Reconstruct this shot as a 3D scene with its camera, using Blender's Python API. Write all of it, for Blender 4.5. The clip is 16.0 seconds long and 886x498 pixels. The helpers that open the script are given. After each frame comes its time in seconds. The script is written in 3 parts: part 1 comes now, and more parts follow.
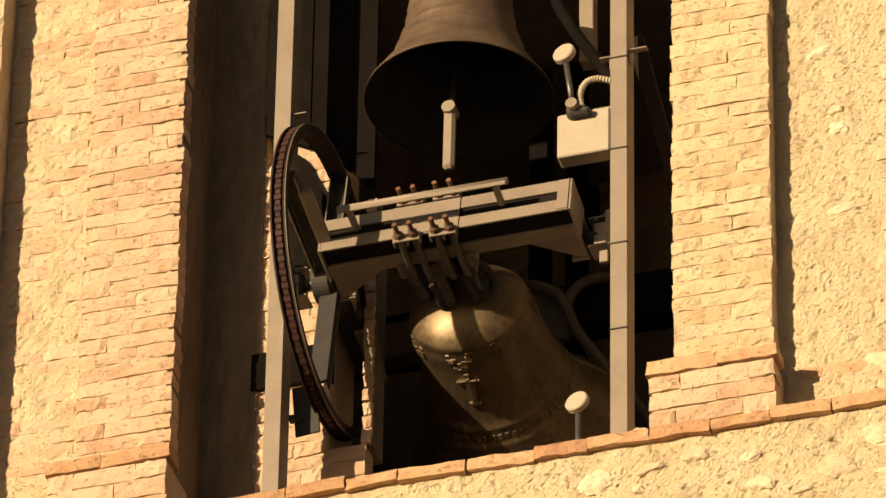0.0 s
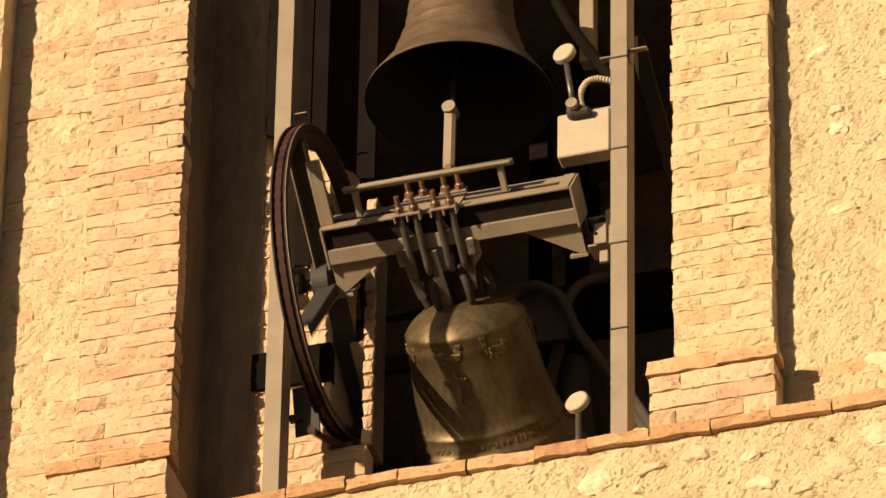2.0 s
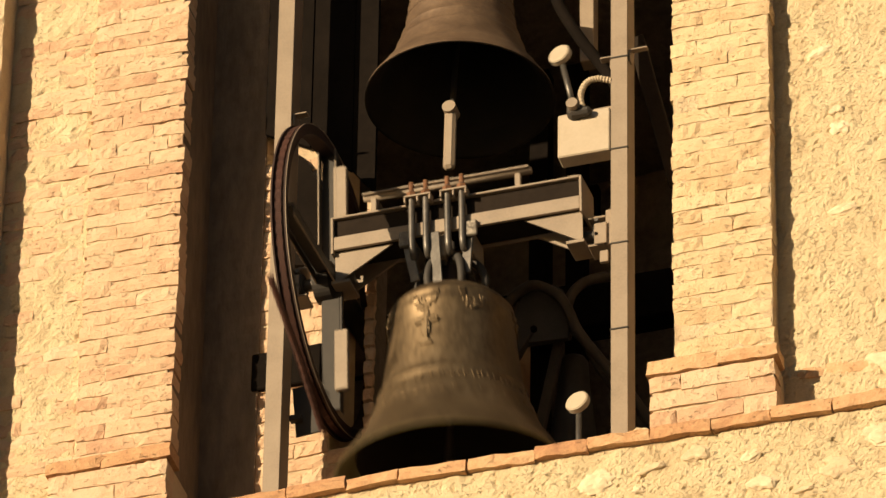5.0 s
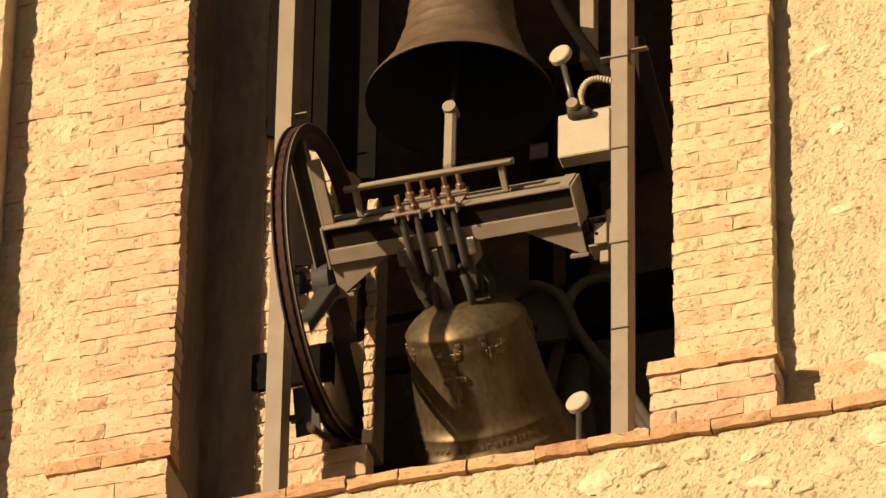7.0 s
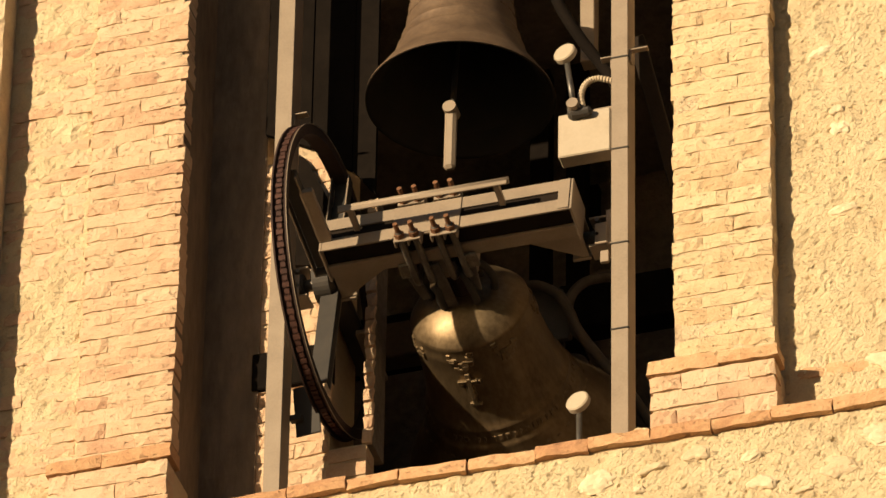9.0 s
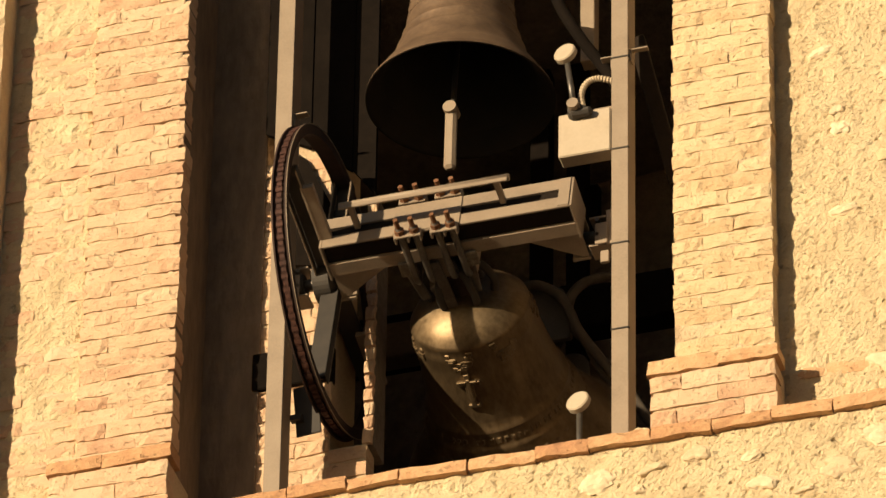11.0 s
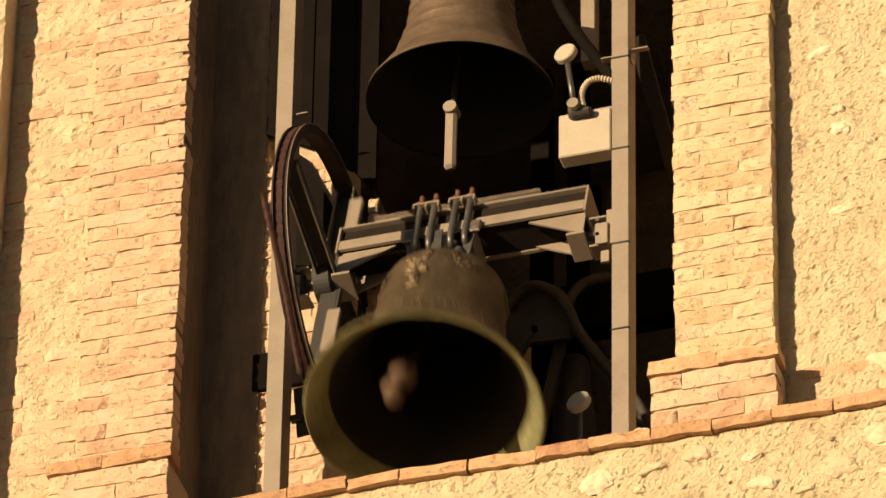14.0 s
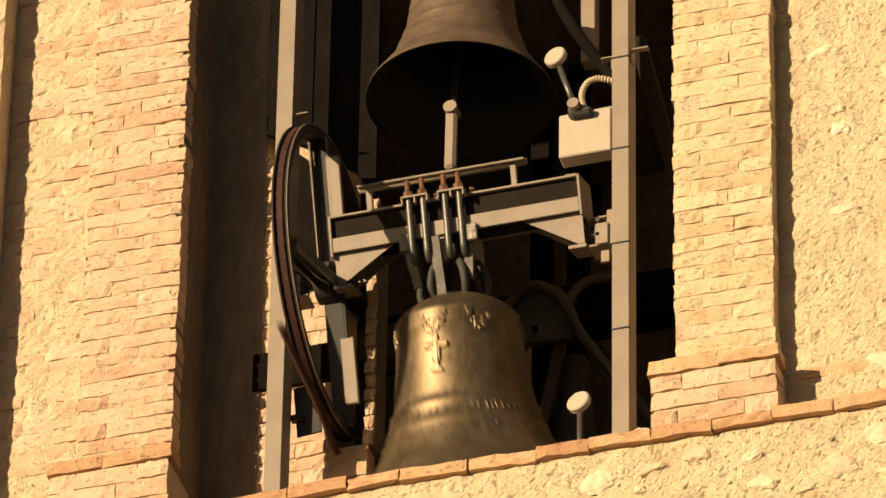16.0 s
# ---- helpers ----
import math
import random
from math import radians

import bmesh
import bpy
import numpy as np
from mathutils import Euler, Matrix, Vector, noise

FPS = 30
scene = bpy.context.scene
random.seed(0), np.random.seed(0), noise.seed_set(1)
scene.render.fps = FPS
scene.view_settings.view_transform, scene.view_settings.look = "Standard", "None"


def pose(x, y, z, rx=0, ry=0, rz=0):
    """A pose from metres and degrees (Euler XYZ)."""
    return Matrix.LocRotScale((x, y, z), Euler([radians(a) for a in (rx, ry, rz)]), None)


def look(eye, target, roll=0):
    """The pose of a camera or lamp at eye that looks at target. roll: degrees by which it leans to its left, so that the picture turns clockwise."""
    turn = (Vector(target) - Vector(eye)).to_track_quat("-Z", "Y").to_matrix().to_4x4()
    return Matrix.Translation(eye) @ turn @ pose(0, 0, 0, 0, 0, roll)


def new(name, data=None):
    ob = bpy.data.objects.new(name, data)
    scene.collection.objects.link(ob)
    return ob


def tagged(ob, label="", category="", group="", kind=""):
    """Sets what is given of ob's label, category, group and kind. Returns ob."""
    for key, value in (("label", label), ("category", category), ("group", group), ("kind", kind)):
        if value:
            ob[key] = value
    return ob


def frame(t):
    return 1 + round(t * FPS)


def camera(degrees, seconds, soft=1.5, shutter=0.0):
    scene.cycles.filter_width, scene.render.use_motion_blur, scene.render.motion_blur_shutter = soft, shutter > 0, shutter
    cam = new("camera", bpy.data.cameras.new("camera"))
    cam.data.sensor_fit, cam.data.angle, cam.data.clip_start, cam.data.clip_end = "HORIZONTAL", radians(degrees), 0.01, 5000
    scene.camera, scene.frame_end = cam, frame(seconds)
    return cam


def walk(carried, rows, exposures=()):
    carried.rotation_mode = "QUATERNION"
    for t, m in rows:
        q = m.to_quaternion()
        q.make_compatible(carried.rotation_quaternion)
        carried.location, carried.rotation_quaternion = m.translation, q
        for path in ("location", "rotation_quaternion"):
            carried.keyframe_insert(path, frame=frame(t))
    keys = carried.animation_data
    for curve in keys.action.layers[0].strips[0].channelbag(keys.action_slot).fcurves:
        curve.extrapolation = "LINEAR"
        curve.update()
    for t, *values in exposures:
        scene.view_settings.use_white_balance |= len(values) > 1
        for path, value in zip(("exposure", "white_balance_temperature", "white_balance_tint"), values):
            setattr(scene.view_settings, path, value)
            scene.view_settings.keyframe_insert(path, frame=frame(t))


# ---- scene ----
# The bell axis is the line y = 0, z = ZA; the brick piers stand at y = 0, the camera far below on the ground.
ZA = 21.88

# ---- camera ----
EYE = (8.06617, -25.69975, 1.65413)
AIM = Vector((-0.02323, -0.04342, 21.92579))
cam = camera(7.01, 16.0, soft=1.5, shutter=0.3)
walk(cam, [(0, look(EYE, AIM, 1.0)), (16, look(EYE, AIM + Vector((-0.0075, -0.0024, 0)), 1.0))], exposures=[(0, 0.44), (16, 0.44)])

# ---- sun and sky ----
SUN_TURN, SUN_RISE = 34.5, 9.0
world = bpy.data.worlds.new("sky")
scene.world = world
world.use_nodes = True
wn = world.node_tree
sky = wn.nodes.new("ShaderNodeTexSky")
sky.sky_type, sky.sun_disc = "NISHITA", False
sky.sun_elevation, sky.sun_rotation = radians(SUN_RISE), radians(180 + SUN_TURN)
wn.links.new(sky.outputs[0], wn.nodes["Background"].inputs[0])
wn.nodes["Background"].inputs[1].default_value = 0.04
sun = new("sun", bpy.data.lights.new("sun", "SUN"))
sun.data.energy, sun.data.angle, sun.data.color = 5.0, radians(0.5), (1.0, 0.78, 0.495)
sun.matrix_world = look((0, 0, 60), Vector((0, 0, 60)) + Vector((math.sin(radians(SUN_TURN)) * math.cos(radians(SUN_RISE)),
    math.cos(radians(SUN_TURN)) * math.cos(radians(SUN_RISE)), -math.sin(radians(SUN_RISE)))))


# ---- materials ----
def material(name, colours, rough=0.8, metal=0.0, grain=30.0, blotch=4.0, bump=0.3, depth=0.01, vary=0.0, pits=0.0, shine=0.5, stretch=None):
    """Two scales of noise mix the colours; fine grain gives relief; vary shifts the colour from piece to piece."""
    m = bpy.data.materials.new(name)
    m.use_nodes = True
    t = m.node_tree
    n, l = t.nodes, t.links
    b = n["Principled BSDF"]
    co = n.new("ShaderNodeTexCoord")
    info = n.new("ShaderNodeObjectInfo")
    add = n.new("ShaderNodeVectorMath")
    add.operation = "ADD"
    l.new(co.outputs["Object"], add.inputs[0])
    spread = n.new("ShaderNodeVectorMath")
    spread.operation = "SCALE"
    spread.inputs[0].default_value = (13.0, 7.0, 5.0)
    l.new(info.outputs["Random"], spread.inputs["Scale"])
    l.new(spread.outputs[0], add.inputs[1])
    place = add.outputs[0]
    if stretch:
        drawn = n.new("ShaderNodeMapping")
        drawn.inputs["Scale"].default_value = stretch
        l.new(place, drawn.inputs["Vector"])
        place = drawn.outputs[0]
    big, fine = n.new("ShaderNodeTexNoise"), n.new("ShaderNodeTexNoise")
    for node, scale, detail in ((big, blotch, 5.0), (fine, grain, 8.0)):
        node.inputs["Scale"].default_value, node.inputs["Detail"].default_value = scale, detail
        node.inputs["Roughness"].default_value = 0.62
        l.new(place, node.inputs["Vector"])
    mix = n.new("ShaderNodeMix")
    mix.data_type = "FLOAT"
    mix.inputs[0].default_value = 0.4
    l.new(big.outputs["Fac"], mix.inputs[2])
    l.new(fine.outputs["Fac"], mix.inputs[3])
    value = mix.outputs[0]
    if vary:
        ma = n.new("ShaderNodeMath")
        ma.operation = "MULTIPLY_ADD"
        ma.inputs[1].default_value, ma.inputs[2].default_value = vary, -vary / 2
        l.new(info.outputs["Random"], ma.inputs[0])
        su = n.new("ShaderNodeMath")
        su.operation = "ADD"
        l.new(value, su.inputs[0])
        l.new(ma.outputs[0], su.inputs[1])
        value = su.outputs[0]
    ramp = n.new("ShaderNodeValToRGB")
    el = ramp.color_ramp.elements
    stops = np.linspace(0.3, 0.7, len(colours))
    el[0].position, el[1].position = float(stops[0]), float(stops[-1])
    el[0].color, el[1].color = (*colours[0], 1), (*colours[-1], 1)
    for s, c in zip(stops[1:-1], colours[1:-1]):
        el.new(float(s)).color = (*c, 1)
    l.new(value, ramp.inputs[0])
    l.new(ramp.outputs[0], b.inputs["Base Color"])
    ro = n.new("ShaderNodeMapRange")
    ro.inputs[3].default_value, ro.inputs[4].default_value = max(rough - 0.15, 0.05), min(rough + 0.15, 1)
    l.new(fine.outputs["Fac"], ro.inputs[0])
    l.new(ro.outputs[0], b.inputs["Roughness"])
    b.inputs["Metallic"].default_value = metal
    b.inputs["Specular IOR Level"].default_value = shine
    if pits:
        # crumbled holes and grit, each a few millimetres across
        hole = n.new("ShaderNodeTexNoise")
        hole.inputs["Scale"].default_value, hole.inputs["Detail"].default_value, hole.inputs["Roughness"].default_value = pits, 4.0, 0.7
        flat = n.new("ShaderNodeMapping")
        flat.inputs["Scale"].default_value = (0.7, 1.0, 1.3)
        l.new(add.outputs[0], flat.inputs["Vector"])
        l.new(flat.outputs[0], hole.inputs["Vector"])
        cut = n.new("ShaderNodeMapRange")
        cut.inputs[1].default_value, cut.inputs[2].default_value = 0.6, 0.68
        l.new(hole.outputs["Fac"], cut.inputs[0])
        sub = n.new("ShaderNodeMath")
        sub.operation = "MULTIPLY_ADD"
        sub.inputs[1].default_value = -0.32
        l.new(cut.outputs[0], sub.inputs[0])
        l.new(mix.outputs[0], sub.inputs[2])
    if bump:
        bu = n.new("ShaderNodeBump")
        bu.inputs["Strength"].default_value, bu.inputs["Distance"].default_value = bump, depth
        l.new(sub.outputs[0] if pits else mix.outputs[0], bu.inputs["Height"])
        l.new(bu.outputs[0], b.inputs["Normal"])
    return m


BRICK = material("buff_brick", [(0.56, 0.335, 0.21), (0.68, 0.468, 0.3), (0.74, 0.55, 0.375)], 0.9, 0, 110, 8, 1.0, 0.018, vary=0.26, pits=48)
YELLOWBRICK = material("yellow_brick", [(0.58, 0.39, 0.22), (0.69, 0.525, 0.315), (0.75, 0.6, 0.385)], 0.9, 0, 110, 8, 1.0, 0.018, vary=0.2, pits=48)
SILLBRICK = material("orange_brick", [(0.4, 0.2, 0.105), (0.56, 0.32, 0.165), (0.67, 0.45, 0.26)], 0.9, 0, 90, 9, 1.0, 0.016, vary=0.2, pits=44)
MORTAR = material("lime_mortar", [(0.54, 0.38, 0.24), (0.69, 0.53, 0.345), (0.77, 0.63, 0.43)], 0.95, 0, 120, 7, 1.0, 0.028, pits=46)
RENDERED = material("lime_render", [(0.56, 0.41, 0.245), (0.71, 0.565, 0.35), (0.79, 0.66, 0.435)], 0.95, 0, 110, 6, 1.0, 0.03, pits=50)
STONE = material("pale_limestone", [(0.6, 0.46, 0.29), (0.7, 0.56, 0.375), (0.77, 0.645, 0.455)], 0.9, 0, 6, 2, 0.1, 0.003, vary=0.3)
# shade put into a darker masonry colour for jamb, pier edge and chamber
DARKSTONE = material("shade_dark_masonry", [(0.1, 0.078, 0.06), (0.18, 0.142, 0.112), (0.26, 0.21, 0.165)], 0.95, 0, 24, 3, 1.0, 0.03)
# streaks are the plaster's own; the dark tone holds the jamb's shade
JAMB = material("shaded_weathered_plaster", [(0.09, 0.064, 0.044), (0.19, 0.136, 0.095), (0.29, 0.208, 0.145)], 0.95, 0, 22, 3.2, 1.0, 0.03, stretch=(1.0, 1.0, 0.3))
STEEL = material("grey_painted_steel", [(0.215, 0.165, 0.12), (0.285, 0.222, 0.163), (0.33, 0.262, 0.195)], 0.55, 0.0, 90, 5, 0.1, 0.002)
GALV = material("galvanised_steel", [(0.07, 0.062, 0.056), (0.12, 0.108, 0.096), (0.19, 0.172, 0.155)], 0.42, 0.5, 80, 14, 0.25, 0.002)
RUST = material("rusty_steel", [(0.1, 0.045, 0.022), (0.19, 0.085, 0.04), (0.28, 0.15, 0.08)], 0.8, 0.2, 120, 12, 0.5, 0.004)
CHAIN = material("oily_chain", [(0.028, 0.009, 0.006), (0.055, 0.018, 0.011), (0.085, 0.03, 0.018)], 0.8, 0, 120, 12, 0.3, 0.003)
BRONZE = material("weathered_bronze", [(0.075, 0.05, 0.028), (0.17, 0.12, 0.068), (0.27, 0.2, 0.122)], 0.47, 0.75, 45, 5, 0.25, 0.004, stretch=(1.0, 1.0, 0.45))
DULLBRONZE = material("dull_dark_bronze", [(0.075, 0.046, 0.028), (0.145, 0.094, 0.058), (0.225, 0.15, 0.093)], 0.6, 0.3, 60, 6, 0.25, 0.004)
LIPBRONZE = material("green_bare_bronze", [(0.13, 0.115, 0.05), (0.245, 0.225, 0.105), (0.37, 0.35, 0.2)], 0.6, 0.25, 40, 7, 0.25, 0.004)
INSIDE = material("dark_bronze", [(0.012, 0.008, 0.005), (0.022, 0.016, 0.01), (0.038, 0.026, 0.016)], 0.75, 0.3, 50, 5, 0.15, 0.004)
DARKSTEEL = material("dark_steel", [(0.03, 0.027, 0.025), (0.042, 0.036, 0.031), (0.06, 0.051, 0.043)], 0.7, 0.1, 80, 8, 0.2, 0.003)
RIM = material("rust_brown_rim", [(0.018, 0.009, 0.007), (0.034, 0.016, 0.012), (0.055, 0.026, 0.018)], 0.8, 0, 90, 9, 0.3, 0.004)
# near-blacks; on boards, beams, posts and struts the shade is put into the colour
NEARBLACK = material("near_black", [(0.014, 0.01, 0.0075), (0.022, 0.016, 0.012), (0.03, 0.022, 0.017)], 0.95, 0, 30, 3, 0.5, 0.01, shine=0.1)
FLATBLACK = material("flat_black", [(0.006, 0.0045, 0.0035), (0.01, 0.0075, 0.006), (0.015, 0.011, 0.0085)], 0.95, 0, 30, 3, 0.5, 0.01, shine=0.05)
TIMBER = material("dark_timber", [(0.05, 0.034, 0.022), (0.085, 0.058, 0.038), (0.12, 0.085, 0.055)], 0.85, 0, 40, 5, 0.5, 0.006)
IRON = material("brown_iron", [(0.09, 0.05, 0.03), (0.15, 0.085, 0.052), (0.21, 0.125, 0.08)], 0.7, 0.2, 60, 8, 0.3, 0.004)
# dim tones hold shade: the sun reaches these hoses and braces too much
DIMBROWN = material("dim_brown", [(0.05, 0.038, 0.029), (0.075, 0.059, 0.045), (0.1, 0.08, 0.062)], 0.9, 0, 60, 8, 0.2, 0.003)
DIMSTEEL = material("dim_grey_steel", [(0.035, 0.03, 0.027), (0.055, 0.048, 0.043), (0.08, 0.071, 0.064)], 0.7, 0.1, 60, 6, 0.2, 0.003)
CONDUIT = material("beige_conduit", [(0.4, 0.32, 0.22), (0.5, 0.4, 0.28), (0.56, 0.46, 0.33)], 0.6, 0, 60, 9, 0.1, 0.002)
PAD = material("scuffed_lead", [(0.06, 0.05, 0.04), (0.16, 0.137, 0.11), (0.36, 0.32, 0.26)], 0.4, 0.4, 70, 22, 0.8, 0.01)
WHITE = material("pale_enamel", [(0.42, 0.34, 0.25), (0.48, 0.4, 0.3), (0.52, 0.44, 0.34)], 0.4, 0, 60, 6, 0.05, 0.001)
# paving coloured dark to stand for the shade of the town
GROUND = material("shaded_paving", [(0.05, 0.045, 0.04), (0.08, 0.07, 0.06), (0.11, 0.1, 0.085)], 0.9, 0, 3, 0.3, 0.4, 0.02)


# ---- building helpers ----
def mesh_of(name, bm, mat, smooth=False):
    me = bpy.data.meshes.new(name)
    bm.normal_update()
    bm.to_mesh(me)
    bm.free()
    me.materials.append(mat)
    if smooth:
        for p in me.polygons:
            p.use_smooth = True
    return me


def part(name, bm, mat, parent, label="", smooth=False):
    ob = new(name, mesh_of(name, bm, mat, smooth))
    ob.parent = parent
    return tagged(ob, label)


def thing(name, bm, mat, label, category, kind="", group="", smooth=False):
    return tagged(new(name, mesh_of(name, bm, mat, smooth)), label, category, group, kind)


def holder(name, at, label, category, group=""):
    ob = new(name)
    ob.empty_display_size = 0.1
    ob.matrix_world = Matrix.Translation(at)
    return tagged(ob, label, category, group)


def add_box(bm, lo, hi, bevel=0.0, m=None):
    g = bmesh.ops.create_cube(bm, size=1)
    c = [(a + b) / 2 for a, b in zip(lo, hi)]
    s = [abs(b - a) for a, b in zip(lo, hi)]
    k = Matrix.LocRotScale(c, None, s)
    bmesh.ops.transform(bm, matrix=(m @ k) if m else k, verts=g["verts"])
    if bevel:
        bmesh.ops.bevel(bm, geom=list({e for v in g["verts"] for e in v.link_edges}), offset=bevel, segments=1, affect="EDGES")
    return bm


def box(lo, hi, bevel=0.004, m=None):
    return add_box(bmesh.new(), lo, hi, bevel, m)


def add_rod(bm, a, b, r, r2=None, seg=12):
    a, b = Vector(a), Vector(b)
    k = Matrix.Translation((a + b) / 2) @ (b - a).to_track_quat("Z", "Y").to_matrix().to_4x4()
    bmesh.ops.create_cone(bm, cap_ends=True, segments=seg, radius1=r, radius2=r if r2 is None else r2, depth=(b - a).length, matrix=k)
    return bm


def rod(a, b, r, r2=None, seg=12):
    return add_rod(bmesh.new(), a, b, r, r2, seg)


def bar(a, b, wide, thick, up=(0, 0, 1), bevel=0.003):
    """A flat bar from a to b; wide lies across both the bar and up."""
    a, b = Vector(a), Vector(b)
    z = (b - a).normalized()
    x = Vector(up).cross(z).normalized()
    y = z.cross(x)
    m = Matrix((x, y, z)).transposed().to_4x4()
    m.translation = (a + b) / 2
    h = (b - a).length / 2
    return box((-wide / 2, -thick / 2, -h), (wide / 2, thick / 2, h), bevel, m)


def lathe(profile, seg=64, axis="z", closed=False):
    """Turns (radius, height) pairs round an axis."""
    bm = bmesh.new()
    rings = []
    for r, h in profile:
        ring = []
        for i in range(seg):
            a = 2 * math.pi * i / seg
            c, s = r * math.cos(a), r * math.sin(a)
            ring.append(bm.verts.new((c, s, h) if axis == "z" else (h, c, s)))
        rings.append(ring)
    pairs = list(zip(rings, rings[1:])) + ([(rings[-1], rings[0])] if closed else [])
    for p, q in pairs:
        for i in range(seg):
            j = (i + 1) % seg
            bm.faces.new((p[i], p[j], q[j], q[i]))
    bmesh.ops.recalc_face_normals(bm, faces=bm.faces)
    return bm


def tube(points, r, seg=10, steps=8, ribs=0.0):
    """A round hose along a smooth curve through the points."""
    pts = [Vector(p) for p in points]
    ext = [2 * pts[0] - pts[1]] + pts + [2 * pts[-1] - pts[-2]]
    line = []
    for i in range(1, len(ext) - 2):
        p0, p1, p2, p3 = ext[i - 1:i + 3]
        for s in range(steps):
            t = s / steps
            line.append(0.5 * (2 * p1 + (p2 - p0) * t + (2 * p0 - 5 * p1 + 4 * p2 - p3) * t * t + (3 * p1 - p0 - 3 * p2 + p3) * t ** 3))
    line.append(pts[-1])
    bm = bmesh.new()
    last = None
    side = None
    for i, p in enumerate(line):
        d = (line[min(i + 1, len(line) - 1)] - line[max(i - 1, 0)]).normalized()
        side = (d.orthogonal() if side is None else side - d * side.dot(d)).normalized()
        up = d.cross(side)
        rr = r * (1 - ribs * (i % 2))
        ring = [bm.verts.new(p + rr * (side * math.cos(2 * math.pi * k / seg) + up * math.sin(2 * math.pi * k / seg))) for k in range(seg)]
        if last:
            for k in range(seg):
                bm.faces.new((last[k], last[(k + 1) % seg], ring[(k + 1) % seg], ring[k]))
        else:
            bm.faces.new(ring[::-1])
        last = ring
    bm.faces.new(last)
    bmesh.ops.recalc_face_normals(bm, faces=bm.faces)
    return bm


def channel(length, web, flange, thick, m):
    """A rolled steel channel as one piece: web across z, flanges towards -y, along x; m places it."""
    h = web / 2
    prof = [(0, -h), (-flange, -h), (-flange, -h + thick), (-thick, -h + thick), (-thick, h - thick), (-flange, h - thick), (-flange, h), (0, h)]
    bm = bmesh.new()
    a = [bm.verts.new((0, y, z)) for y, z in prof]
    b = [bm.verts.new((length, y, z)) for y, z in prof]
    for i in range(8):
        j = (i + 1) % 8
        bm.faces.new((a[i], a[j], b[j], b[i]))
    bm.faces.new(a)
    bm.faces.new(b)
    bmesh.ops.recalc_face_normals(bm, faces=bm.faces)
    bmesh.ops.bevel(bm, geom=[e for e in bm.edges if abs((e.verts[0].co - e.verts[1].co).x) > length / 2], offset=0.0015, segments=1, affect="EDGES")
    bmesh.ops.transform(bm, matrix=m, verts=bm.verts)
    return bm


def rough_sheet(x0, x1, z0, z1, y, step, rise, thick, seed):
    """A wall block whose front is a lumpy, chipped surface."""
    bm = bmesh.new()
    nx, nz = max(2, int((x1 - x0) / step)), max(2, int((z1 - z0) / step))
    grid = []
    for i in range(nx + 1):
        col = []
        for k in range(nz + 1):
            x, z = x0 + (x1 - x0) * i / nx, z0 + (z1 - z0) * k / nz
            p = Vector((x * 9 + seed, seed, z * 9))
            d = noise.fractal(p, 0.8, 2.1, 5) * rise
            chip = noise.noise(Vector((x * 26, seed * 2, z * 34)))
            d -= rise * 1.3 * max(0.0, chip - 0.38) * 3 - rise * 0.25 * noise.noise(Vector((x * 70, seed, z * 90)))
            hole = noise.noise(Vector((x * 78, seed * 3, z * 96)))
            d -= rise * 0.8 * max(0.0, hole - 0.42) * 4
            col.append(bm.verts.new((x, y - d, z)))
        grid.append(col)
    for i in range(nx):
        for k in range(nz):
            bm.faces.new((grid[i][k], grid[i + 1][k], grid[i + 1][k + 1], grid[i][k + 1]))
    rim = [grid[i][0] for i in range(nx + 1)] + [grid[nx][k] for k in range(1, nz + 1)] + [grid[i][nz] for i in range(nx - 1, -1, -1)] + [grid[0][k] for k in range(nz - 1, 0, -1)]
    back = [bm.verts.new((v.co.x, y + thick, v.co.z)) for v in rim]
    for i in range(len(rim)):
        j = (i + 1) % len(rim)
        bm.faces.new((rim[i], back[i], back[j], rim[j]))
    bm.faces.new(back)
    return bm


def brick_mesh(name, long, high, deep, mat, seed, wear=0.004):
    """One hand-made brick: worn, uneven front; its front face lies at y = 0."""
    rng = random.Random(seed)
    bm = bmesh.new()
    cols, rows_ = 6, 3
    front = []
    for i in range(cols):
        col = []
        for k in range(rows_):
            u, w = i / (cols - 1), k / (rows_ - 1)
            edge = (i in (0, cols - 1)) + (k in (0, rows_ - 1))
            col.append(bm.verts.new(((u - 0.5) * long + rng.uniform(-1, 1) * wear * 1.2, rng.uniform(-1, 1) * wear + edge * wear * 1.1, (w - 0.5) * high + rng.uniform(-1, 1) * wear)))
        front.append(col)
    for i in range(cols - 1):
        for k in range(rows_ - 1):
            bm.faces.new((front[i][k], front[i + 1][k], front[i + 1][k + 1], front[i][k + 1]))
    rim = [front[i][0] for i in range(cols)] + [front[cols - 1][k] for k in range(1, rows_)] + [front[i][rows_ - 1] for i in range(cols - 2, -1, -1)] + [front[0][k] for k in range(rows_ - 2, 0, -1)]
    back = [bm.verts.new((v.co.x, deep, v.co.z)) for v in rim]
    for i in range(len(rim)):
        j = (i + 1) % len(rim)
        bm.faces.new((rim[i], back[i], back[j], rim[j]))
    return mesh_of(name, bm, mat)


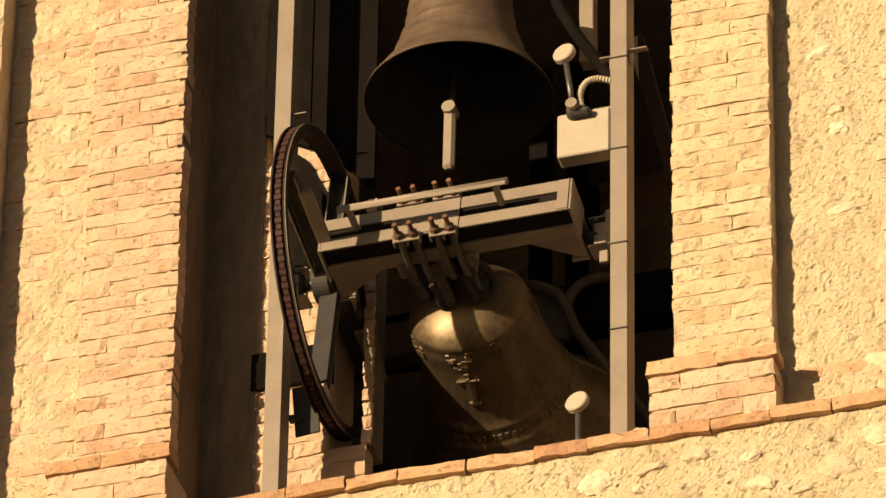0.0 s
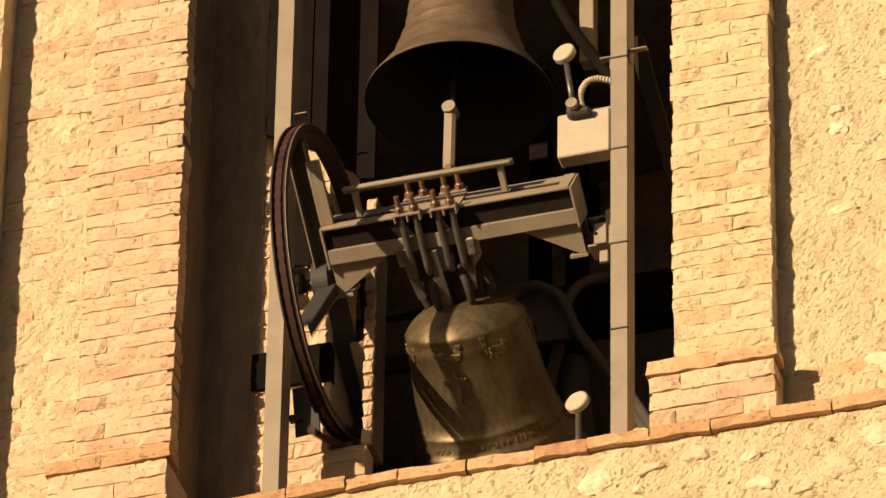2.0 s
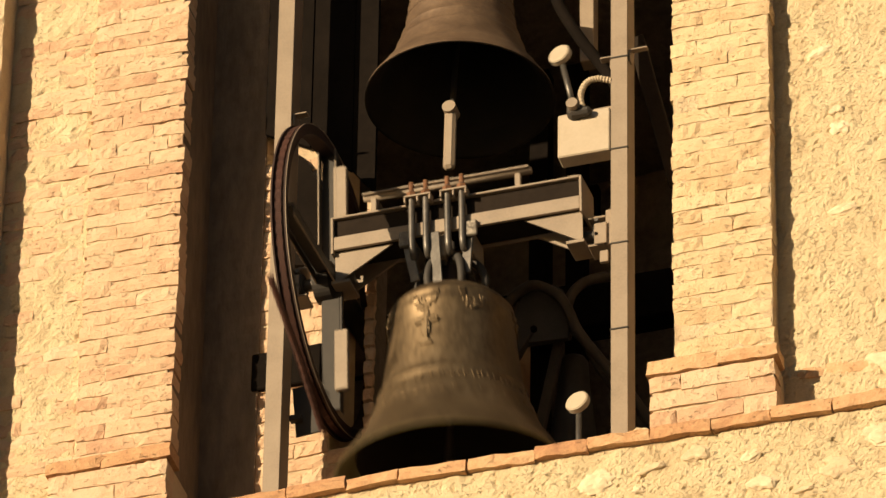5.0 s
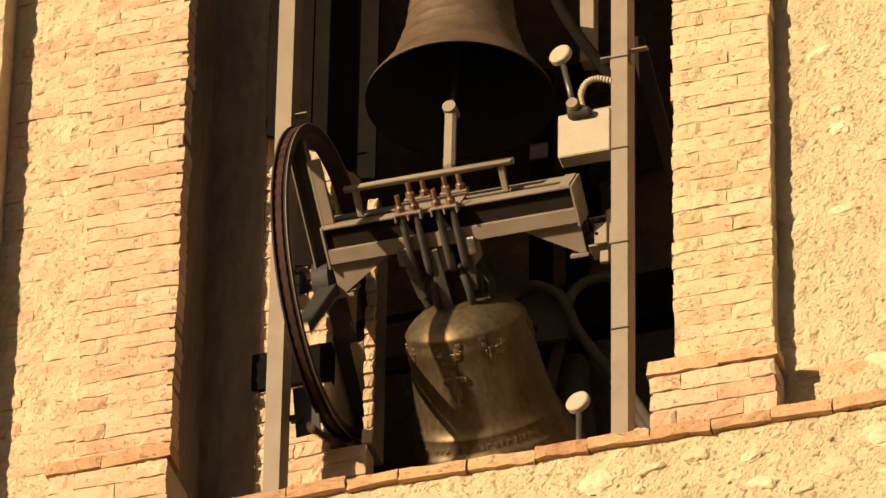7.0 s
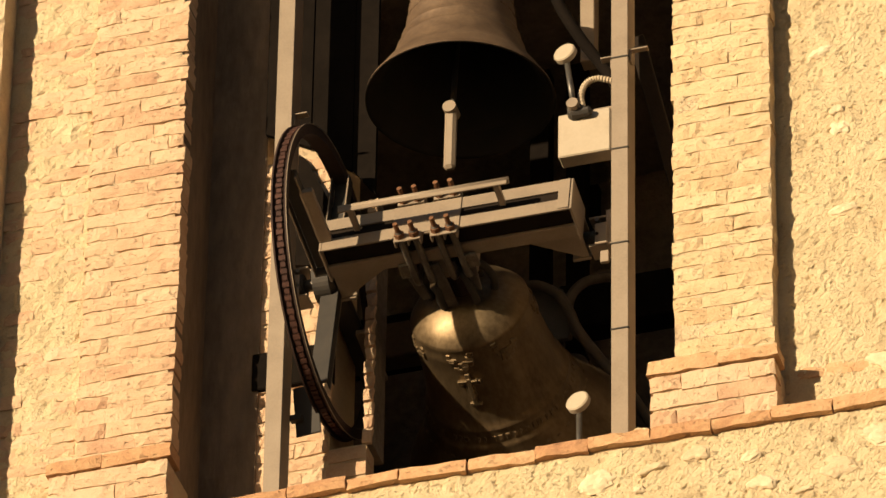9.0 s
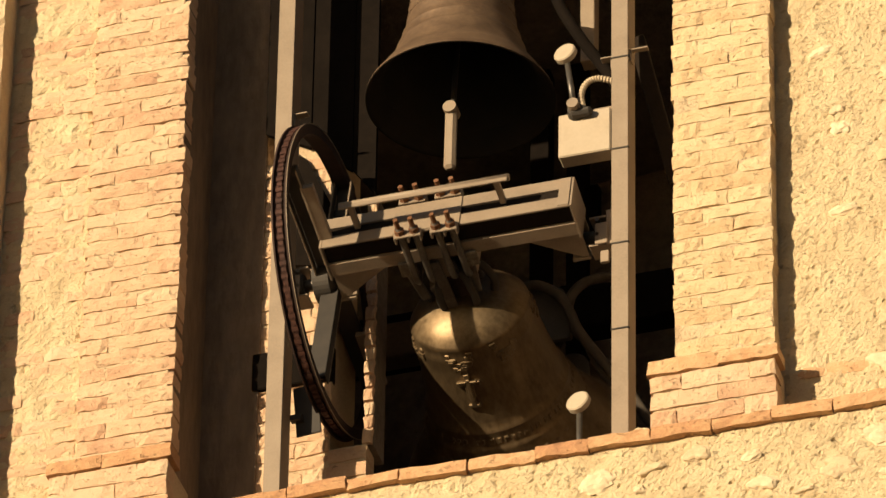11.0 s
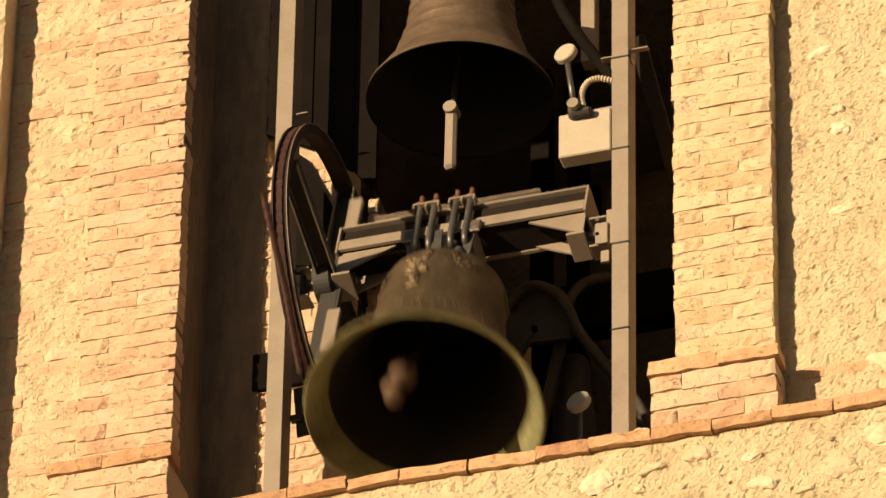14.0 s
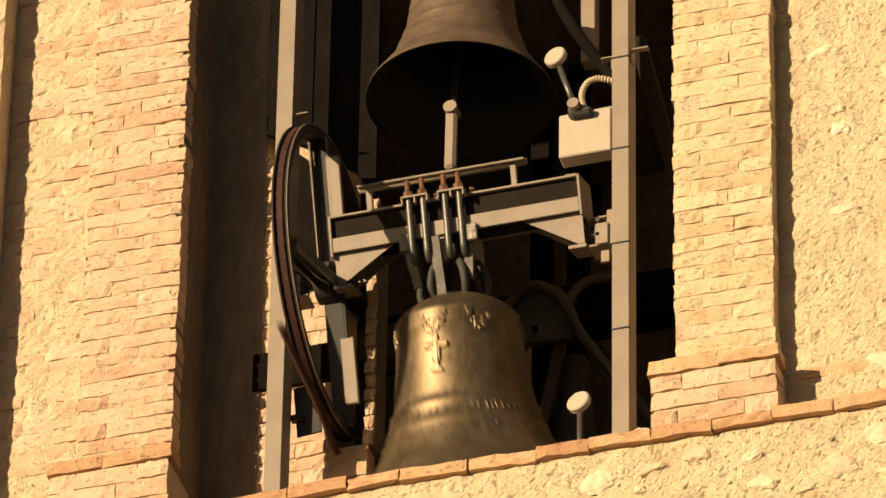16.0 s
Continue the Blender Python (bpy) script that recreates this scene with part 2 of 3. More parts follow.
def course_bricks(parent, x0, x1, z0, z1, y, mats, seed, course=0.081, long=0.29, deep=0.11, ragged=0.006, gap=0.009, proud=0.002, bare=1.0, shake=0.75):
    """Courses of bricks as separate pieces in running bond, the ends ragged."""
    rng = random.Random(seed)
    made = {}
    n = int(round((z1 - z0) / course))
    course = (z1 - z0) / n
    for c in range(n):
        z = z0 + (c + 0.5) * course
        x = x0 + rng.uniform(-ragged, ragged)
        end = x1 + rng.uniform(-ragged, ragged)
        size = long * (1.0 if c % 2 else 0.5) * rng.uniform(0.85, 1.1)
        while x < end - 0.02:
            size = min(size, end - x)
            if end - x - size < 0.07:
                size = end - x
            key = (round(size / 0.02), rng.randrange(3))
            if key not in made:
                made[key] = brick_mesh("brick", key[0] * 0.02, course - gap, deep, rng.choice(mats), seed * 97 + key[0] * 7 + key[1])
            ob = new("brick", made[key])
            ob.parent = parent
            true = key[0] * 0.02
            ob.matrix_basis = Matrix.LocRotScale((x + size / 2, y - proud + rng.uniform(-0.003, 0.004) * shake, z + rng.uniform(-0.003, 0.003) * shake),
                Euler((0, radians(rng.uniform(-1.1, 1.1) * shake), radians(rng.uniform(-0.8, 0.8) * shake))), ((size - gap * 0.35) / true, 1, rng.uniform(0.86, 1.1)))
            x += size
            if bare < 1 and rng.random() > bare:
                scene.collection.objects.unlink(ob)
                bpy.data.objects.remove(ob)
            size = long * rng.uniform(0.85, 1.12)


# ---- ground and tower ----
Z = ZA
SILL, CAP = Z - 1.22, Z - 0.85
thing("ground", box((-400, -400, -0.2), (400, 400, 0.0), 0), GROUND, "paved square far below the tower, coloured dark for shade", "ground", "structure")
thing("wall_shaft", box((-4.5, 0.02, 0.0), (4.5, 5.0, SILL - 1.2), 0), RENDERED, "tall rendered shaft of the bell tower", "wall", "structure")

# the lower wall under the sill: rough lime render with pale stones in it
wall_lower = thing("wall_lower", rough_sheet(-4.5, 4.5, SILL - 1.2, SILL - 0.075, -0.085, 0.012, 0.0095, 0.6, 3.0), RENDERED,
    "rough lime-rendered rubble wall below the brick sill", "wall", "structure")
# outer wall fields on both sides of the piers
wall_right = thing("wall_right", rough_sheet(1.5, 4.5, SILL - 0.1, Z + 3.2, 0.112, 0.014, 0.0095, 0.5, 9.0), RENDERED,
    "sunlit lime-rendered rubble wall beside the pier", "wall", "structure")
wall_left = thing("wall_left", rough_sheet(-4.5, -1.75, SILL - 0.1, Z + 3.2, 0.035, 0.025, 0.012, 0.6, 14.0), RENDERED,
    "sunlit brick and rubble wall beside the pier", "wall", "structure")
pier_left = thing("wall_pier_left", rough_sheet(-1.80, -1.371, SILL - 0.1, Z + 2.6, 0.0085, 0.016, 0.006, 0.07, 21.0), MORTAR,
    "buff brick pier with thick lime joints", "wall", "structure")
pier_right = thing("wall_pier_right", rough_sheet(1.066, 1.525, SILL - 0.1, Z + 2.6, 0.0085, 0.016, 0.006, 0.6, 27.0), MORTAR,
    "buff brick pier with thick lime joints", "wall", "structure")
thing("wall_left_end", rough_sheet(-4.5, -2.245, SILL - 0.1, Z + 3.2, -0.12, 0.03, 0.012, 0.3, 33.0), MORTAR, "brick pilaster at the edge of the wall", "wall", "structure")
# the jamb behind the front pier, darkened for its shade, and the inner pier that the sun reaches
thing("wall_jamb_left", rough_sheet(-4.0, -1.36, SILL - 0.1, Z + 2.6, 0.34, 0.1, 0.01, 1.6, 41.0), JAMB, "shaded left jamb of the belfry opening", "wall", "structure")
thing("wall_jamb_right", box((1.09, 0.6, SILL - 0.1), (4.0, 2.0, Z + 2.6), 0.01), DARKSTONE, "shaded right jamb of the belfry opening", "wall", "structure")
PY = 0.21
thing("wall_jamb_face", rough_sheet(-1.37, -1.346, SILL - 0.1, Z + 2.6, 0.02, 0.03, 0.004, PY + 0.25, 43.0), JAMB, "plaster darkened for shade on the left jamb", "wall", "structure")
# a dark sheet laid over the strip of inner pier in the front pier's shadow
thing("wall_jamb_plaster", rough_sheet(-1.3, -1.0, SILL - 0.1, Z + 2.6, PY - 0.012, 0.05, 0.006, 0.02, 45.0), JAMB, "plaster darkened for shade on the left jamb", "wall", "structure")
inner = thing("wall_inner_pier", rough_sheet(-1.38, -0.645, SILL - 0.1, Z + 0.94, PY + 0.008, 0.03, 0.006, 0.35, 51.0), MORTAR,
    "sunlit inner brick pier behind the bell wheel", "wall", "structure")
foot = thing("wall_inner_foot", rough_sheet(-0.645, -0.468, Z - 1.07, Z - 0.8, PY + 0.012, 0.03, 0.005, 0.12, 53.0), MORTAR, "foot of the inner brick pier", "wall", "structure")
thing("wall_inner_top_left", rough_sheet(-1.38, -1.0, Z + 0.94, Z + 3.2, PY + 0.008, 0.03, 0.006, 0.35, 57.0), MORTAR, "upper part of the inner brick pier", "wall", "structure")
thing("wall_inner_top", rough_sheet(-0.9, -0.645, Z + 0.94, Z + 3.2, PY + 0.008, 0.03, 0.006, 0.35, 58.0), MORTAR, "upper part of the inner brick pier", "wall", "structure")
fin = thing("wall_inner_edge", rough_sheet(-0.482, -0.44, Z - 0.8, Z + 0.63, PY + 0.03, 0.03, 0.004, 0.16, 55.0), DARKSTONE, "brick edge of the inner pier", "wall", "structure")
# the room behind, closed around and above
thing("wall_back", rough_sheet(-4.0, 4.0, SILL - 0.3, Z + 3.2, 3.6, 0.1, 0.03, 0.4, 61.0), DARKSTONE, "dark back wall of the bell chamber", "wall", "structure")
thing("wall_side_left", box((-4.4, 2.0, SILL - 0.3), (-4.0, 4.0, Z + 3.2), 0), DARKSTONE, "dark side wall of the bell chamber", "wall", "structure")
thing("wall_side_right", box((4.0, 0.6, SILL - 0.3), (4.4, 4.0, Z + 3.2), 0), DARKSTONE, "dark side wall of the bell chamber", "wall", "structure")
thing("floor", box((-4.4, 0.5, SILL - 0.5), (4.4, 4.0, SILL - 0.1), 0), DARKSTONE, "dark floor of the bell chamber", "floor", "structure")
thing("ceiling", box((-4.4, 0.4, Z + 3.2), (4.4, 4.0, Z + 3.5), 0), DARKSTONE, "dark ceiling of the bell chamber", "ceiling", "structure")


def arch():
    """The wall over the opening, cut by a round arch that springs above the view."""
    bm = bmesh.new()
    top, spring, mid, r = Z + 5.0, Z + 2.6, -0.14, 1.205
    n = 20
    lower = [(mid - r - 0.45, spring)] + [(mid - r * math.cos(math.pi * i / n), spring + r * math.sin(math.pi * i / n)) for i in range(n + 1)] + [(mid + r + 0.45, spring)]
    fr = [bm.verts.new((x, 0.014, z)) for x, z in lower]
    ft = [bm.verts.new((x, 0.014, top)) for x, z in lower]
    br = [bm.verts.new((x, 0.6, z)) for x, z in lower]
    bt = [bm.verts.new((x, 0.6, top)) for x, z in lower]
    for i in range(len(lower) - 1):
        bm.faces.new((fr[i], fr[i + 1], ft[i + 1], ft[i]))
        bm.faces.new((br[i + 1], br[i], bt[i], bt[i + 1]))
        bm.faces.new((br[i], br[i + 1], fr[i + 1], fr[i]))
        bm.faces.new((ft[i], ft[i + 1], bt[i + 1], bt[i]))
    return bm


thing("wall_upper_left", box((-4.5, 0.05, Z + 3.2), (-1.8, 0.6, Z + 5.0), 0), RENDERED, "rendered wall above the belfry opening", "wall", "structure")
thing("wall_upper_right", box((1.52, 0.05, Z + 3.2), (4.5, 0.6, Z + 5.0), 0), RENDERED, "rendered wall above the belfry opening", "wall", "structure")
thing("roof", box((-4.6, -0.1, Z + 5.002), (4.6, 5.1, Z + 5.3), 0.02), SILLBRICK, "flat tiled roof slab of the tower", "roof", "structure")
thing("wall_outer_left", box((-4.6, 0.62, SILL - 1.3), (-4.5, 5.0, Z + 5.0), 0), RENDERED, "rendered side wall of the tower", "wall", "structure")
thing("wall_outer_right", box((4.5, 0.62, SILL - 1.3), (4.6, 5.0, Z + 5.0), 0), RENDERED, "rendered side wall of the tower", "wall", "structure")
thing("wall_arch", arch(), RENDERED, "wall with a round arch over the opening", "wall", "structure")


# ---- pedestals at the feet of the piers ----
def pedestal(x0, x1, seed):
    base = thing("wall_pedestal", rough_sheet(x0 + 0.012, x1 - 0.012, SILL - 0.07, CAP - 0.075, -0.078, 0.03, 0.004, 0.3, seed), MORTAR,
        "brick pedestal under the pier with a brick cap", "wall", "structure")
    course_bricks(base, x0, x1, SILL + 0.005, CAP - 0.075, -0.09, [BRICK], int(seed), 0.088, 0.3, 0.11, 0.006)
    course_bricks(base, x0 - 0.008, x1 + 0.008, CAP - 0.072, CAP, -0.1, [SILLBRICK], int(seed) + 1, 0.07, 0.6, 0.14, 0.004, 0.004)


# ---- posts that carry the bell ----
def post(name, x, y, label):
    ob = holder(name, (x, y, SILL), label, "post", "posts of the bell frame")
    h = 4.4
    low = -0.1625
    # a rolled channel: web to the front, flanges to the back
    turn = Matrix(((0, 0, 1, 0), (0, -1, 0, 0), (1, 0, 0, low), (0, 0, 0, 1)))
    part("channel", channel(h, 0.08, 0.125, 0.008, turn), STEEL, ob)
    part("foot_plate", box((-0.075, -0.02, low - 0.012), (0.075, 0.15, low), 0.002), STEEL, ob)
    return ob


# the posts stand forward of the bell's axis, near the front of the sill
FORE = Vector((0.0315, -0.1, -0.079))
post_right = post("bell_post", 0.825 + FORE.x, -0.05 + FORE.y, "grey-painted steel channel post standing on the brick sill")
post_left = post("bell_post", -0.83 + FORE.x, -0.05 + FORE.y, "grey-painted steel channel post beside the bell wheel")
for h in (0.551, 1.041, 1.591, 2.131):
    part("cable_tie", box((-0.044, -0.005, h), (0.044, 0.012, h + 0.009), 0.002), DARKSTEEL, post_right, "dark cable tie round the post")
for h in (2.09,):
    bm = box((0.042, 0.02, h), (0.05, 0.06, h + 0.07), 0.002)
    add_box(bm, (0.0505, 0.02, h + 0.062), (0.11, 0.06, h + 0.07), 0.002)
    part("angle_clip", bm, STEEL, post_left)
bm = box((-0.05, 0.02, 2.091), (-0.042, 0.06, 2.161), 0.002)
add_box(bm, (-0.1, 0.02, 2.161), (-0.042, 0.06, 2.169), 0.002)
part("angle_clip", bm, STEEL, post_right)
bm = box((0.042, 0.02, 2.121), (0.05, 0.06, 2.191), 0.002)
add_box(bm, (0.0505, 0.02, 2.183), (0.13, 0.05, 2.191), 0.002)
part("angle_clip", bm, STEEL, post_right)


# plate and arm added for a dark shape under the wheel
part("guard_arm", box((0.041, 0.11, 0.43), (0.1, 0.145, 0.46), 0.002), DARKSTEEL, post_left)
part("guard_plate", bar((0.1, 0.15, 0.64), (0.125, 0.15, 0.36), 0.12, 0.012, (0, 1, 0)), DARKSTEEL, post_left, "added dark plate under the wheel")


def bearing(x, side, label):
    """A pillow block bolted to the inner face of a post."""
    ob = holder("bearing_block", (x, 0.0, Z), label, "bearing", "bearings of the bell")
    s = side
    part("back_plate", box((0.03 * s, -0.06, -0.1), ((0.058 + 0.025 * s) * s, 0.07, 0.1), 0.003), STEEL, ob)
    part("bracket", box((-0.055 * s, -0.055, 0.064), (0.028 * s, 0.055, 0.076), 0.003), STEEL, ob)
    part("bracket", box((-0.055 * s, -0.055, -0.095), (0.028 * s, 0.055, -0.083), 0.003), STEEL, ob)
    part("front_plate", box((-0.02 * s, -0.075, -0.1), (0.04 * s, -0.065, 0.02), 0.003), STEEL, ob)
    part("housing", lathe([(0.02, -0.03), (0.058, -0.03), (0.062, -0.01), (0.062, 0.015), (0.055, 0.027), (0.02, 0.027)], 24, "x", True), DARKSTEEL, ob, "dark greasy bearing housing")
    for z in (-0.07, 0.068):
        part("bolt", rod((-0.01 * s, -0.075, z * 0.6), (-0.01 * s, -0.03, z * 0.6), 0.011, seg=6), GALV, ob)
    part("lug", box((0.0, -0.05, -0.19), (0.04 * s, -0.03, -0.125), 0.002), STEEL, ob)
    return ob


bearing(0.735, 1, "grey steel bearing bracket bolted to the post")
bearing(-0.74, -1, "grey steel bearing bracket behind the wheel")


# ---- the swinging bell ----
def bell_body(parent, s, mat, crown_t=0.2, mouth_t=1.18, mouth_r=0.553):
    """Outer shell, inside and bare lip of a bell; heights run down from the axis."""
    k = (mouth_t - crown_t)
    q = mouth_r / 0.553
    shape = [(0.0, 0.0), (0.1, 0.0), (0.15, 0.014), (0.2, 0.038), (0.24, 0.064), (0.268, 0.09), (0.281, 0.108), (0.291, 0.12), (0.288, 0.132),
        (0.293, 0.17), (0.298, 0.19), (0.295, 0.2), (0.302, 0.3), (0.314, 0.42), (0.33, 0.53), (0.342, 0.575), (0.352, 0.583), (0.352, 0.592), (0.352, 0.6), (0.362, 0.645),
        (0.372, 0.665), (0.38, 0.672), (0.382, 0.685), (0.4, 0.74), (0.432, 0.81), (0.462, 0.86), (0.476, 0.872), (0.484, 0.885), (0.505, 0.92), (0.533, 0.96), (0.549, 0.985), (0.553, 1.0)]
    outer = [(max(r * q, 0.001), -(crown_t + h * k)) for r, h in shape]
    part("shell", lathe(outer, 96), mat, parent, smooth=True)
    lip = [(0.553, 1.0), (0.546, 1.006), (0.528, 0.99), (0.486, 0.94), (0.466, 0.908), (0.452, 0.882)]
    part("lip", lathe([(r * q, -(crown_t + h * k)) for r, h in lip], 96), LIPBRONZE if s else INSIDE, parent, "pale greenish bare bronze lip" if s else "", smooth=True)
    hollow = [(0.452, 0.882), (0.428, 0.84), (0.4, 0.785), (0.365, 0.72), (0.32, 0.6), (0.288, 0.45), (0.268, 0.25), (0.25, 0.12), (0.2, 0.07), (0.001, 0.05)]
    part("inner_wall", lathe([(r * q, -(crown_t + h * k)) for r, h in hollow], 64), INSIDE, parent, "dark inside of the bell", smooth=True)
    return lambda h: np.interp(h, [p[1] for p in shape], [p[0] for p in shape]) * q


def on_bell(radius, crown_t, mouth_t, turn, h, out=0.0):
    """A point and frame on the bell's outside: turn in degrees from the front, h from crown (0) to mouth (1)."""
    a = radians(turn)
    r = float(radius(h)) + out
    p = Vector((r * math.sin(a), -r * math.cos(a), -(crown_t + h * (mouth_t - crown_t))))
    x = Vector((math.cos(a), math.sin(a), 0))
    d = (float(radius(min(h + 0.02, 1))) - float(radius(h))) / (0.02 * (mouth_t - crown_t))
    z = Vector((-math.sin(a) * d, math.cos(a) * d, 1)).normalized()
    y = z.cross(x)
    m = Matrix((x, y, z)).transposed().to_4x4()
    m.translation = p
    return m


def add_relief(bm, m, boxes, deep=0.006):
    for x0, z0, x1, z1 in boxes:
        add_box(bm, (x0, -deep, z0), (x1, deep, z1), 0.003, m)


bell = holder("swinging_bell", (0, 0, Z), "weathered bronze church bell swinging on a steel yoke", "bell")
radius = bell_body(bell, 1, BRONZE, 0.185)
rng = random.Random(4)
# crucifix, garlands and the inscription band, all in low relief
bm = bmesh.new()
add_relief(bm, on_bell(radius, 0.185, 1.18, -6, 0.34), [(-0.013, -0.095, 0.013, 0.085), (-0.058, 0.02, 0.058, 0.045), (-0.022, -0.045, 0.02, 0.04), (-0.03, -0.1, 0.03, -0.082)], 0.012)
add_relief(bm, on_bell(radius, 0.185, 1.18, -6, 0.33), [(-0.009, -0.07, 0.012, 0.05), (-0.045, 0.028, 0.045, 0.04)], 0.018)
part("cross_relief", bm, BRONZE, bell)
bm = bmesh.new()
for turn in (-60, -8, 36, 100, 150, 210, 250):
    for i in range(30):
        u = rng.uniform(-1, 1)
        add_relief(bm, on_bell(radius, 0.185, 1.18, turn + 11 * u, 0.16 + 0.06 * (1 - u * u) + rng.uniform(-0.025, 0.025)), [(-0.014, -0.01, rng.uniform(0.006, 0.018), 0.011)], rng.uniform(0.004, 0.009))
tagged(part("garland_relief", bm, BRONZE, bell), kind="stuff")
bm = bmesh.new()
turn = 0.0
while turn < 356:
    w = rng.uniform(0.008, 0.026)
    if rng.random() < 0.85:
        add_relief(bm, on_bell(radius, 0.185, 1.18, turn, 0.632), [(-w / 2, -0.016, -w / 2 + 0.007, 0.016), (-w / 2, rng.uniform(-0.015, 0.006), w / 2, rng.uniform(0.01, 0.016))], 0.004)
    turn += 3.0 + w * 110
tagged(part("inscription_band", bm, BRONZE, bell), kind="stuff")
bm = bmesh.new()
for turn in range(0, 360, 9):
    add_relief(bm, on_bell(radius, 0.185, 1.18, turn, 0.73 + 0.008 * (turn % 2)), [(-0.012, -0.006, 0.012, 0.006)], 0.004)
tagged(part("ornament_band", bm, BRONZE, bell), kind="stuff")
# crown: loops by which the bell hangs
for turn in (0, 60, 120, 180, 240, 300):
    c, s = math.cos(radians(turn)), math.sin(radians(turn))
    part("crown_loop", tube([(0.15 * c, 0.1 * s, -0.205), (0.165 * c, 0.125 * s, -0.14), (0.14 * c, 0.11 * s, -0.06), (0.08 * c, 0.06 * s, -0.01), (0.03 * c, 0.02 * s, -0.03)], 0.02, 8, 5), DARKSTEEL, bell, smooth=True)
part("crown_core", rod((0, 0, -0.22), (0, 0, 0.0), 0.05, 0.035), RIM, bell)

# yoke: two steel channels with a gap between them, closed by end plates
YB, YT = 0.106, 0.286
part("yoke_core", box((-0.54, -0.082, YB + 0.006), (0.655, 0.082, YT - 0.0115), 0.004), NEARBLACK, bell, "dark timber core of the yoke")
for s in (-1, 1):
    part("yoke_plate", box((-0.54, 0.03 * s, YT - 0.011), (0.655, 0.105 * s, YT), 0.002), STEEL, bell, "grey-painted steel top plate of the yoke")
    part("yoke_angle", box((-0.54, 0.0825 * s, YB), (0.655, 0.102 * s, YB + 0.07), 0.002), STEEL, bell, "grey-painted steel angle along the yoke")
part("end_plate", box((0.656, -0.105, YB - 0.02), (0.668, 0.105, YT), 0.002), STEEL, bell)
part("end_plate", box((-0.553, -0.105, YB - 0.02), (-0.541, 0.105, YT), 0.002), STEEL, bell)
for x0, x1 in ((-0.195, 0.13), (0.6, 0.655)):
    part("spacer_plate", box((x0, -0.1, YT + 0.0005), (x1, 0.1, YT + 0.006), 0.002), STEEL, bell)


def gusset(x0, x1, z0, z1, y0, y1):
    bm = bmesh.new()
    a = [bm.verts.new((x, y0, z)) for x, z in ((x0, z1), (x1, z1), (x1, z0), (x1 - 0.03 * (1 if x1 > x0 else -1), z0))]
    b = [bm.verts.new((v.co.x, y1, v.co.z)) for v in a]
    bm.faces.new(a)
    bm.faces.new(b[::-1])
    for i in range(4):
        bm.faces.new((a[i], b[i], b[(i + 1) % 4], a[(i + 1) % 4]))
    bmesh.ops.recalc_face_normals(bm, faces=bm.faces)
    return bm


for y in (-0.075, 0.065):
    part("gusset", gusset(0.38, 0.66, -0.045, YB - 0.001, y, y + 0.01), STEEL, bell)
    part("gusset", gusset(-0.26, -0.54, -0.045, YB - 0.001, y, y + 0.01), STEEL, bell)
part("seat_plate", box((0.58, -0.08, -0.065), (0.668, 0.08, -0.048), 0.002), STEEL, bell)
part("seat_plate", box((-0.56, -0.08, -0.065), (-0.47, 0.08, -0.048), 0.002), STEEL, bell)
part("shaft", rod((0.58, 0, 0), (0.8, 0, 0), 0.03, seg=20), GALV, bell, smooth=True)
part("shaft", rod((-0.8, 0, 0), (-0.47, 0, 0), 0.03, seg=20), GALV, bell, smooth=True)

# rail above the yoke on two short posts
part("rail", rod((-0.42, 0.0, 0.425), (0.4, 0.0, 0.425), 0.017), STEEL, bell, smooth=True)
part("rail_edge", box((-0.42, -0.034, 0.428), (0.395, 0.0, 0.438), 0.002), STEEL, bell)
for x in (-0.37, 0.335):
    part("rail_post", box((x - 0.014, -0.014, YT + 0.001), (x + 0.014, 0.014, 0.415), 0.003), STEEL, bell)

# four hanging straps: hooked bolts with rusty nuts and clamp plates on the yoke
for i, x in enumerate((-0.15, -0.08, 0.025, 0.095)):
    for s in (-1, 1):
        rod_ = part("strap_bolt", tube([(x, 0.125 * s, 0.335), (x, 0.125 * s, 0.2), (x, 0.125 * s, 0.06), (x, 0.118 * s, 0.012), (x, 0.095 * s, -0.008), (x, 0.07 * s, 0.01), (x, 0.06 * s, 0.06)], 0.0165, 12, 6), GALV, bell, smooth=True)
        bm = rod((x, 0.125 * s, YT + 0.016), (x, 0.125 * s, YT + 0.042), 0.024, seg=6)
        add_rod(bm, (x, 0.125 * s, YT + 0.042), (x, 0.125 * s, YT + 0.1), 0.0125, seg=8)
        part("nut", bm, RUST, rod_, "rusty nut and thread")
for x in (-0.115, 0.06):
    for s in (-1, 1):
        bm = box((x - 0.065, 0.1 * s, YT + 0.008), (x + 0.065, 0.155 * s, YT + 0.018), 0.002)
        for e in (-0.065, -0.004, 0.056):
            add_box(bm, (x + e, 0.108 * s, YT - 0.022), (x + e + 0.009, 0.155 * s, YT + 0.0075), 0.002)
        part("clamp_plate", bm, STEEL, bell)
for x, w in ((-0.17, 0.05), (-0.03, 0.06), (0.11, 0.05)):
    part("packing_block", box((x - w / 2, -0.09, -0.02), (x + w / 2, 0.09, 0.1), 0.006), STEEL, bell)
for x, y, low, w in ((-0.185, -0.1, -0.13, 0.045), (-0.045, -0.115, -0.19, 0.05), (0.12, -0.1, -0.13, 0.045)):
    part("crown_strap", bar((x, y, 0.1), (x * 0.8, y + 0.02, low), w, 0.016, (0, 1, 0)), GALV, bell, "dark worn steel hanger strap")
for x in (-0.185, 0.135):
    part("strap_pad", box((x - 0.03, -0.125, 0.045), (x + 0.03, -0.105, 0.13), 0.006), PAD, bell, "scuffed pale lead pad under a strap")

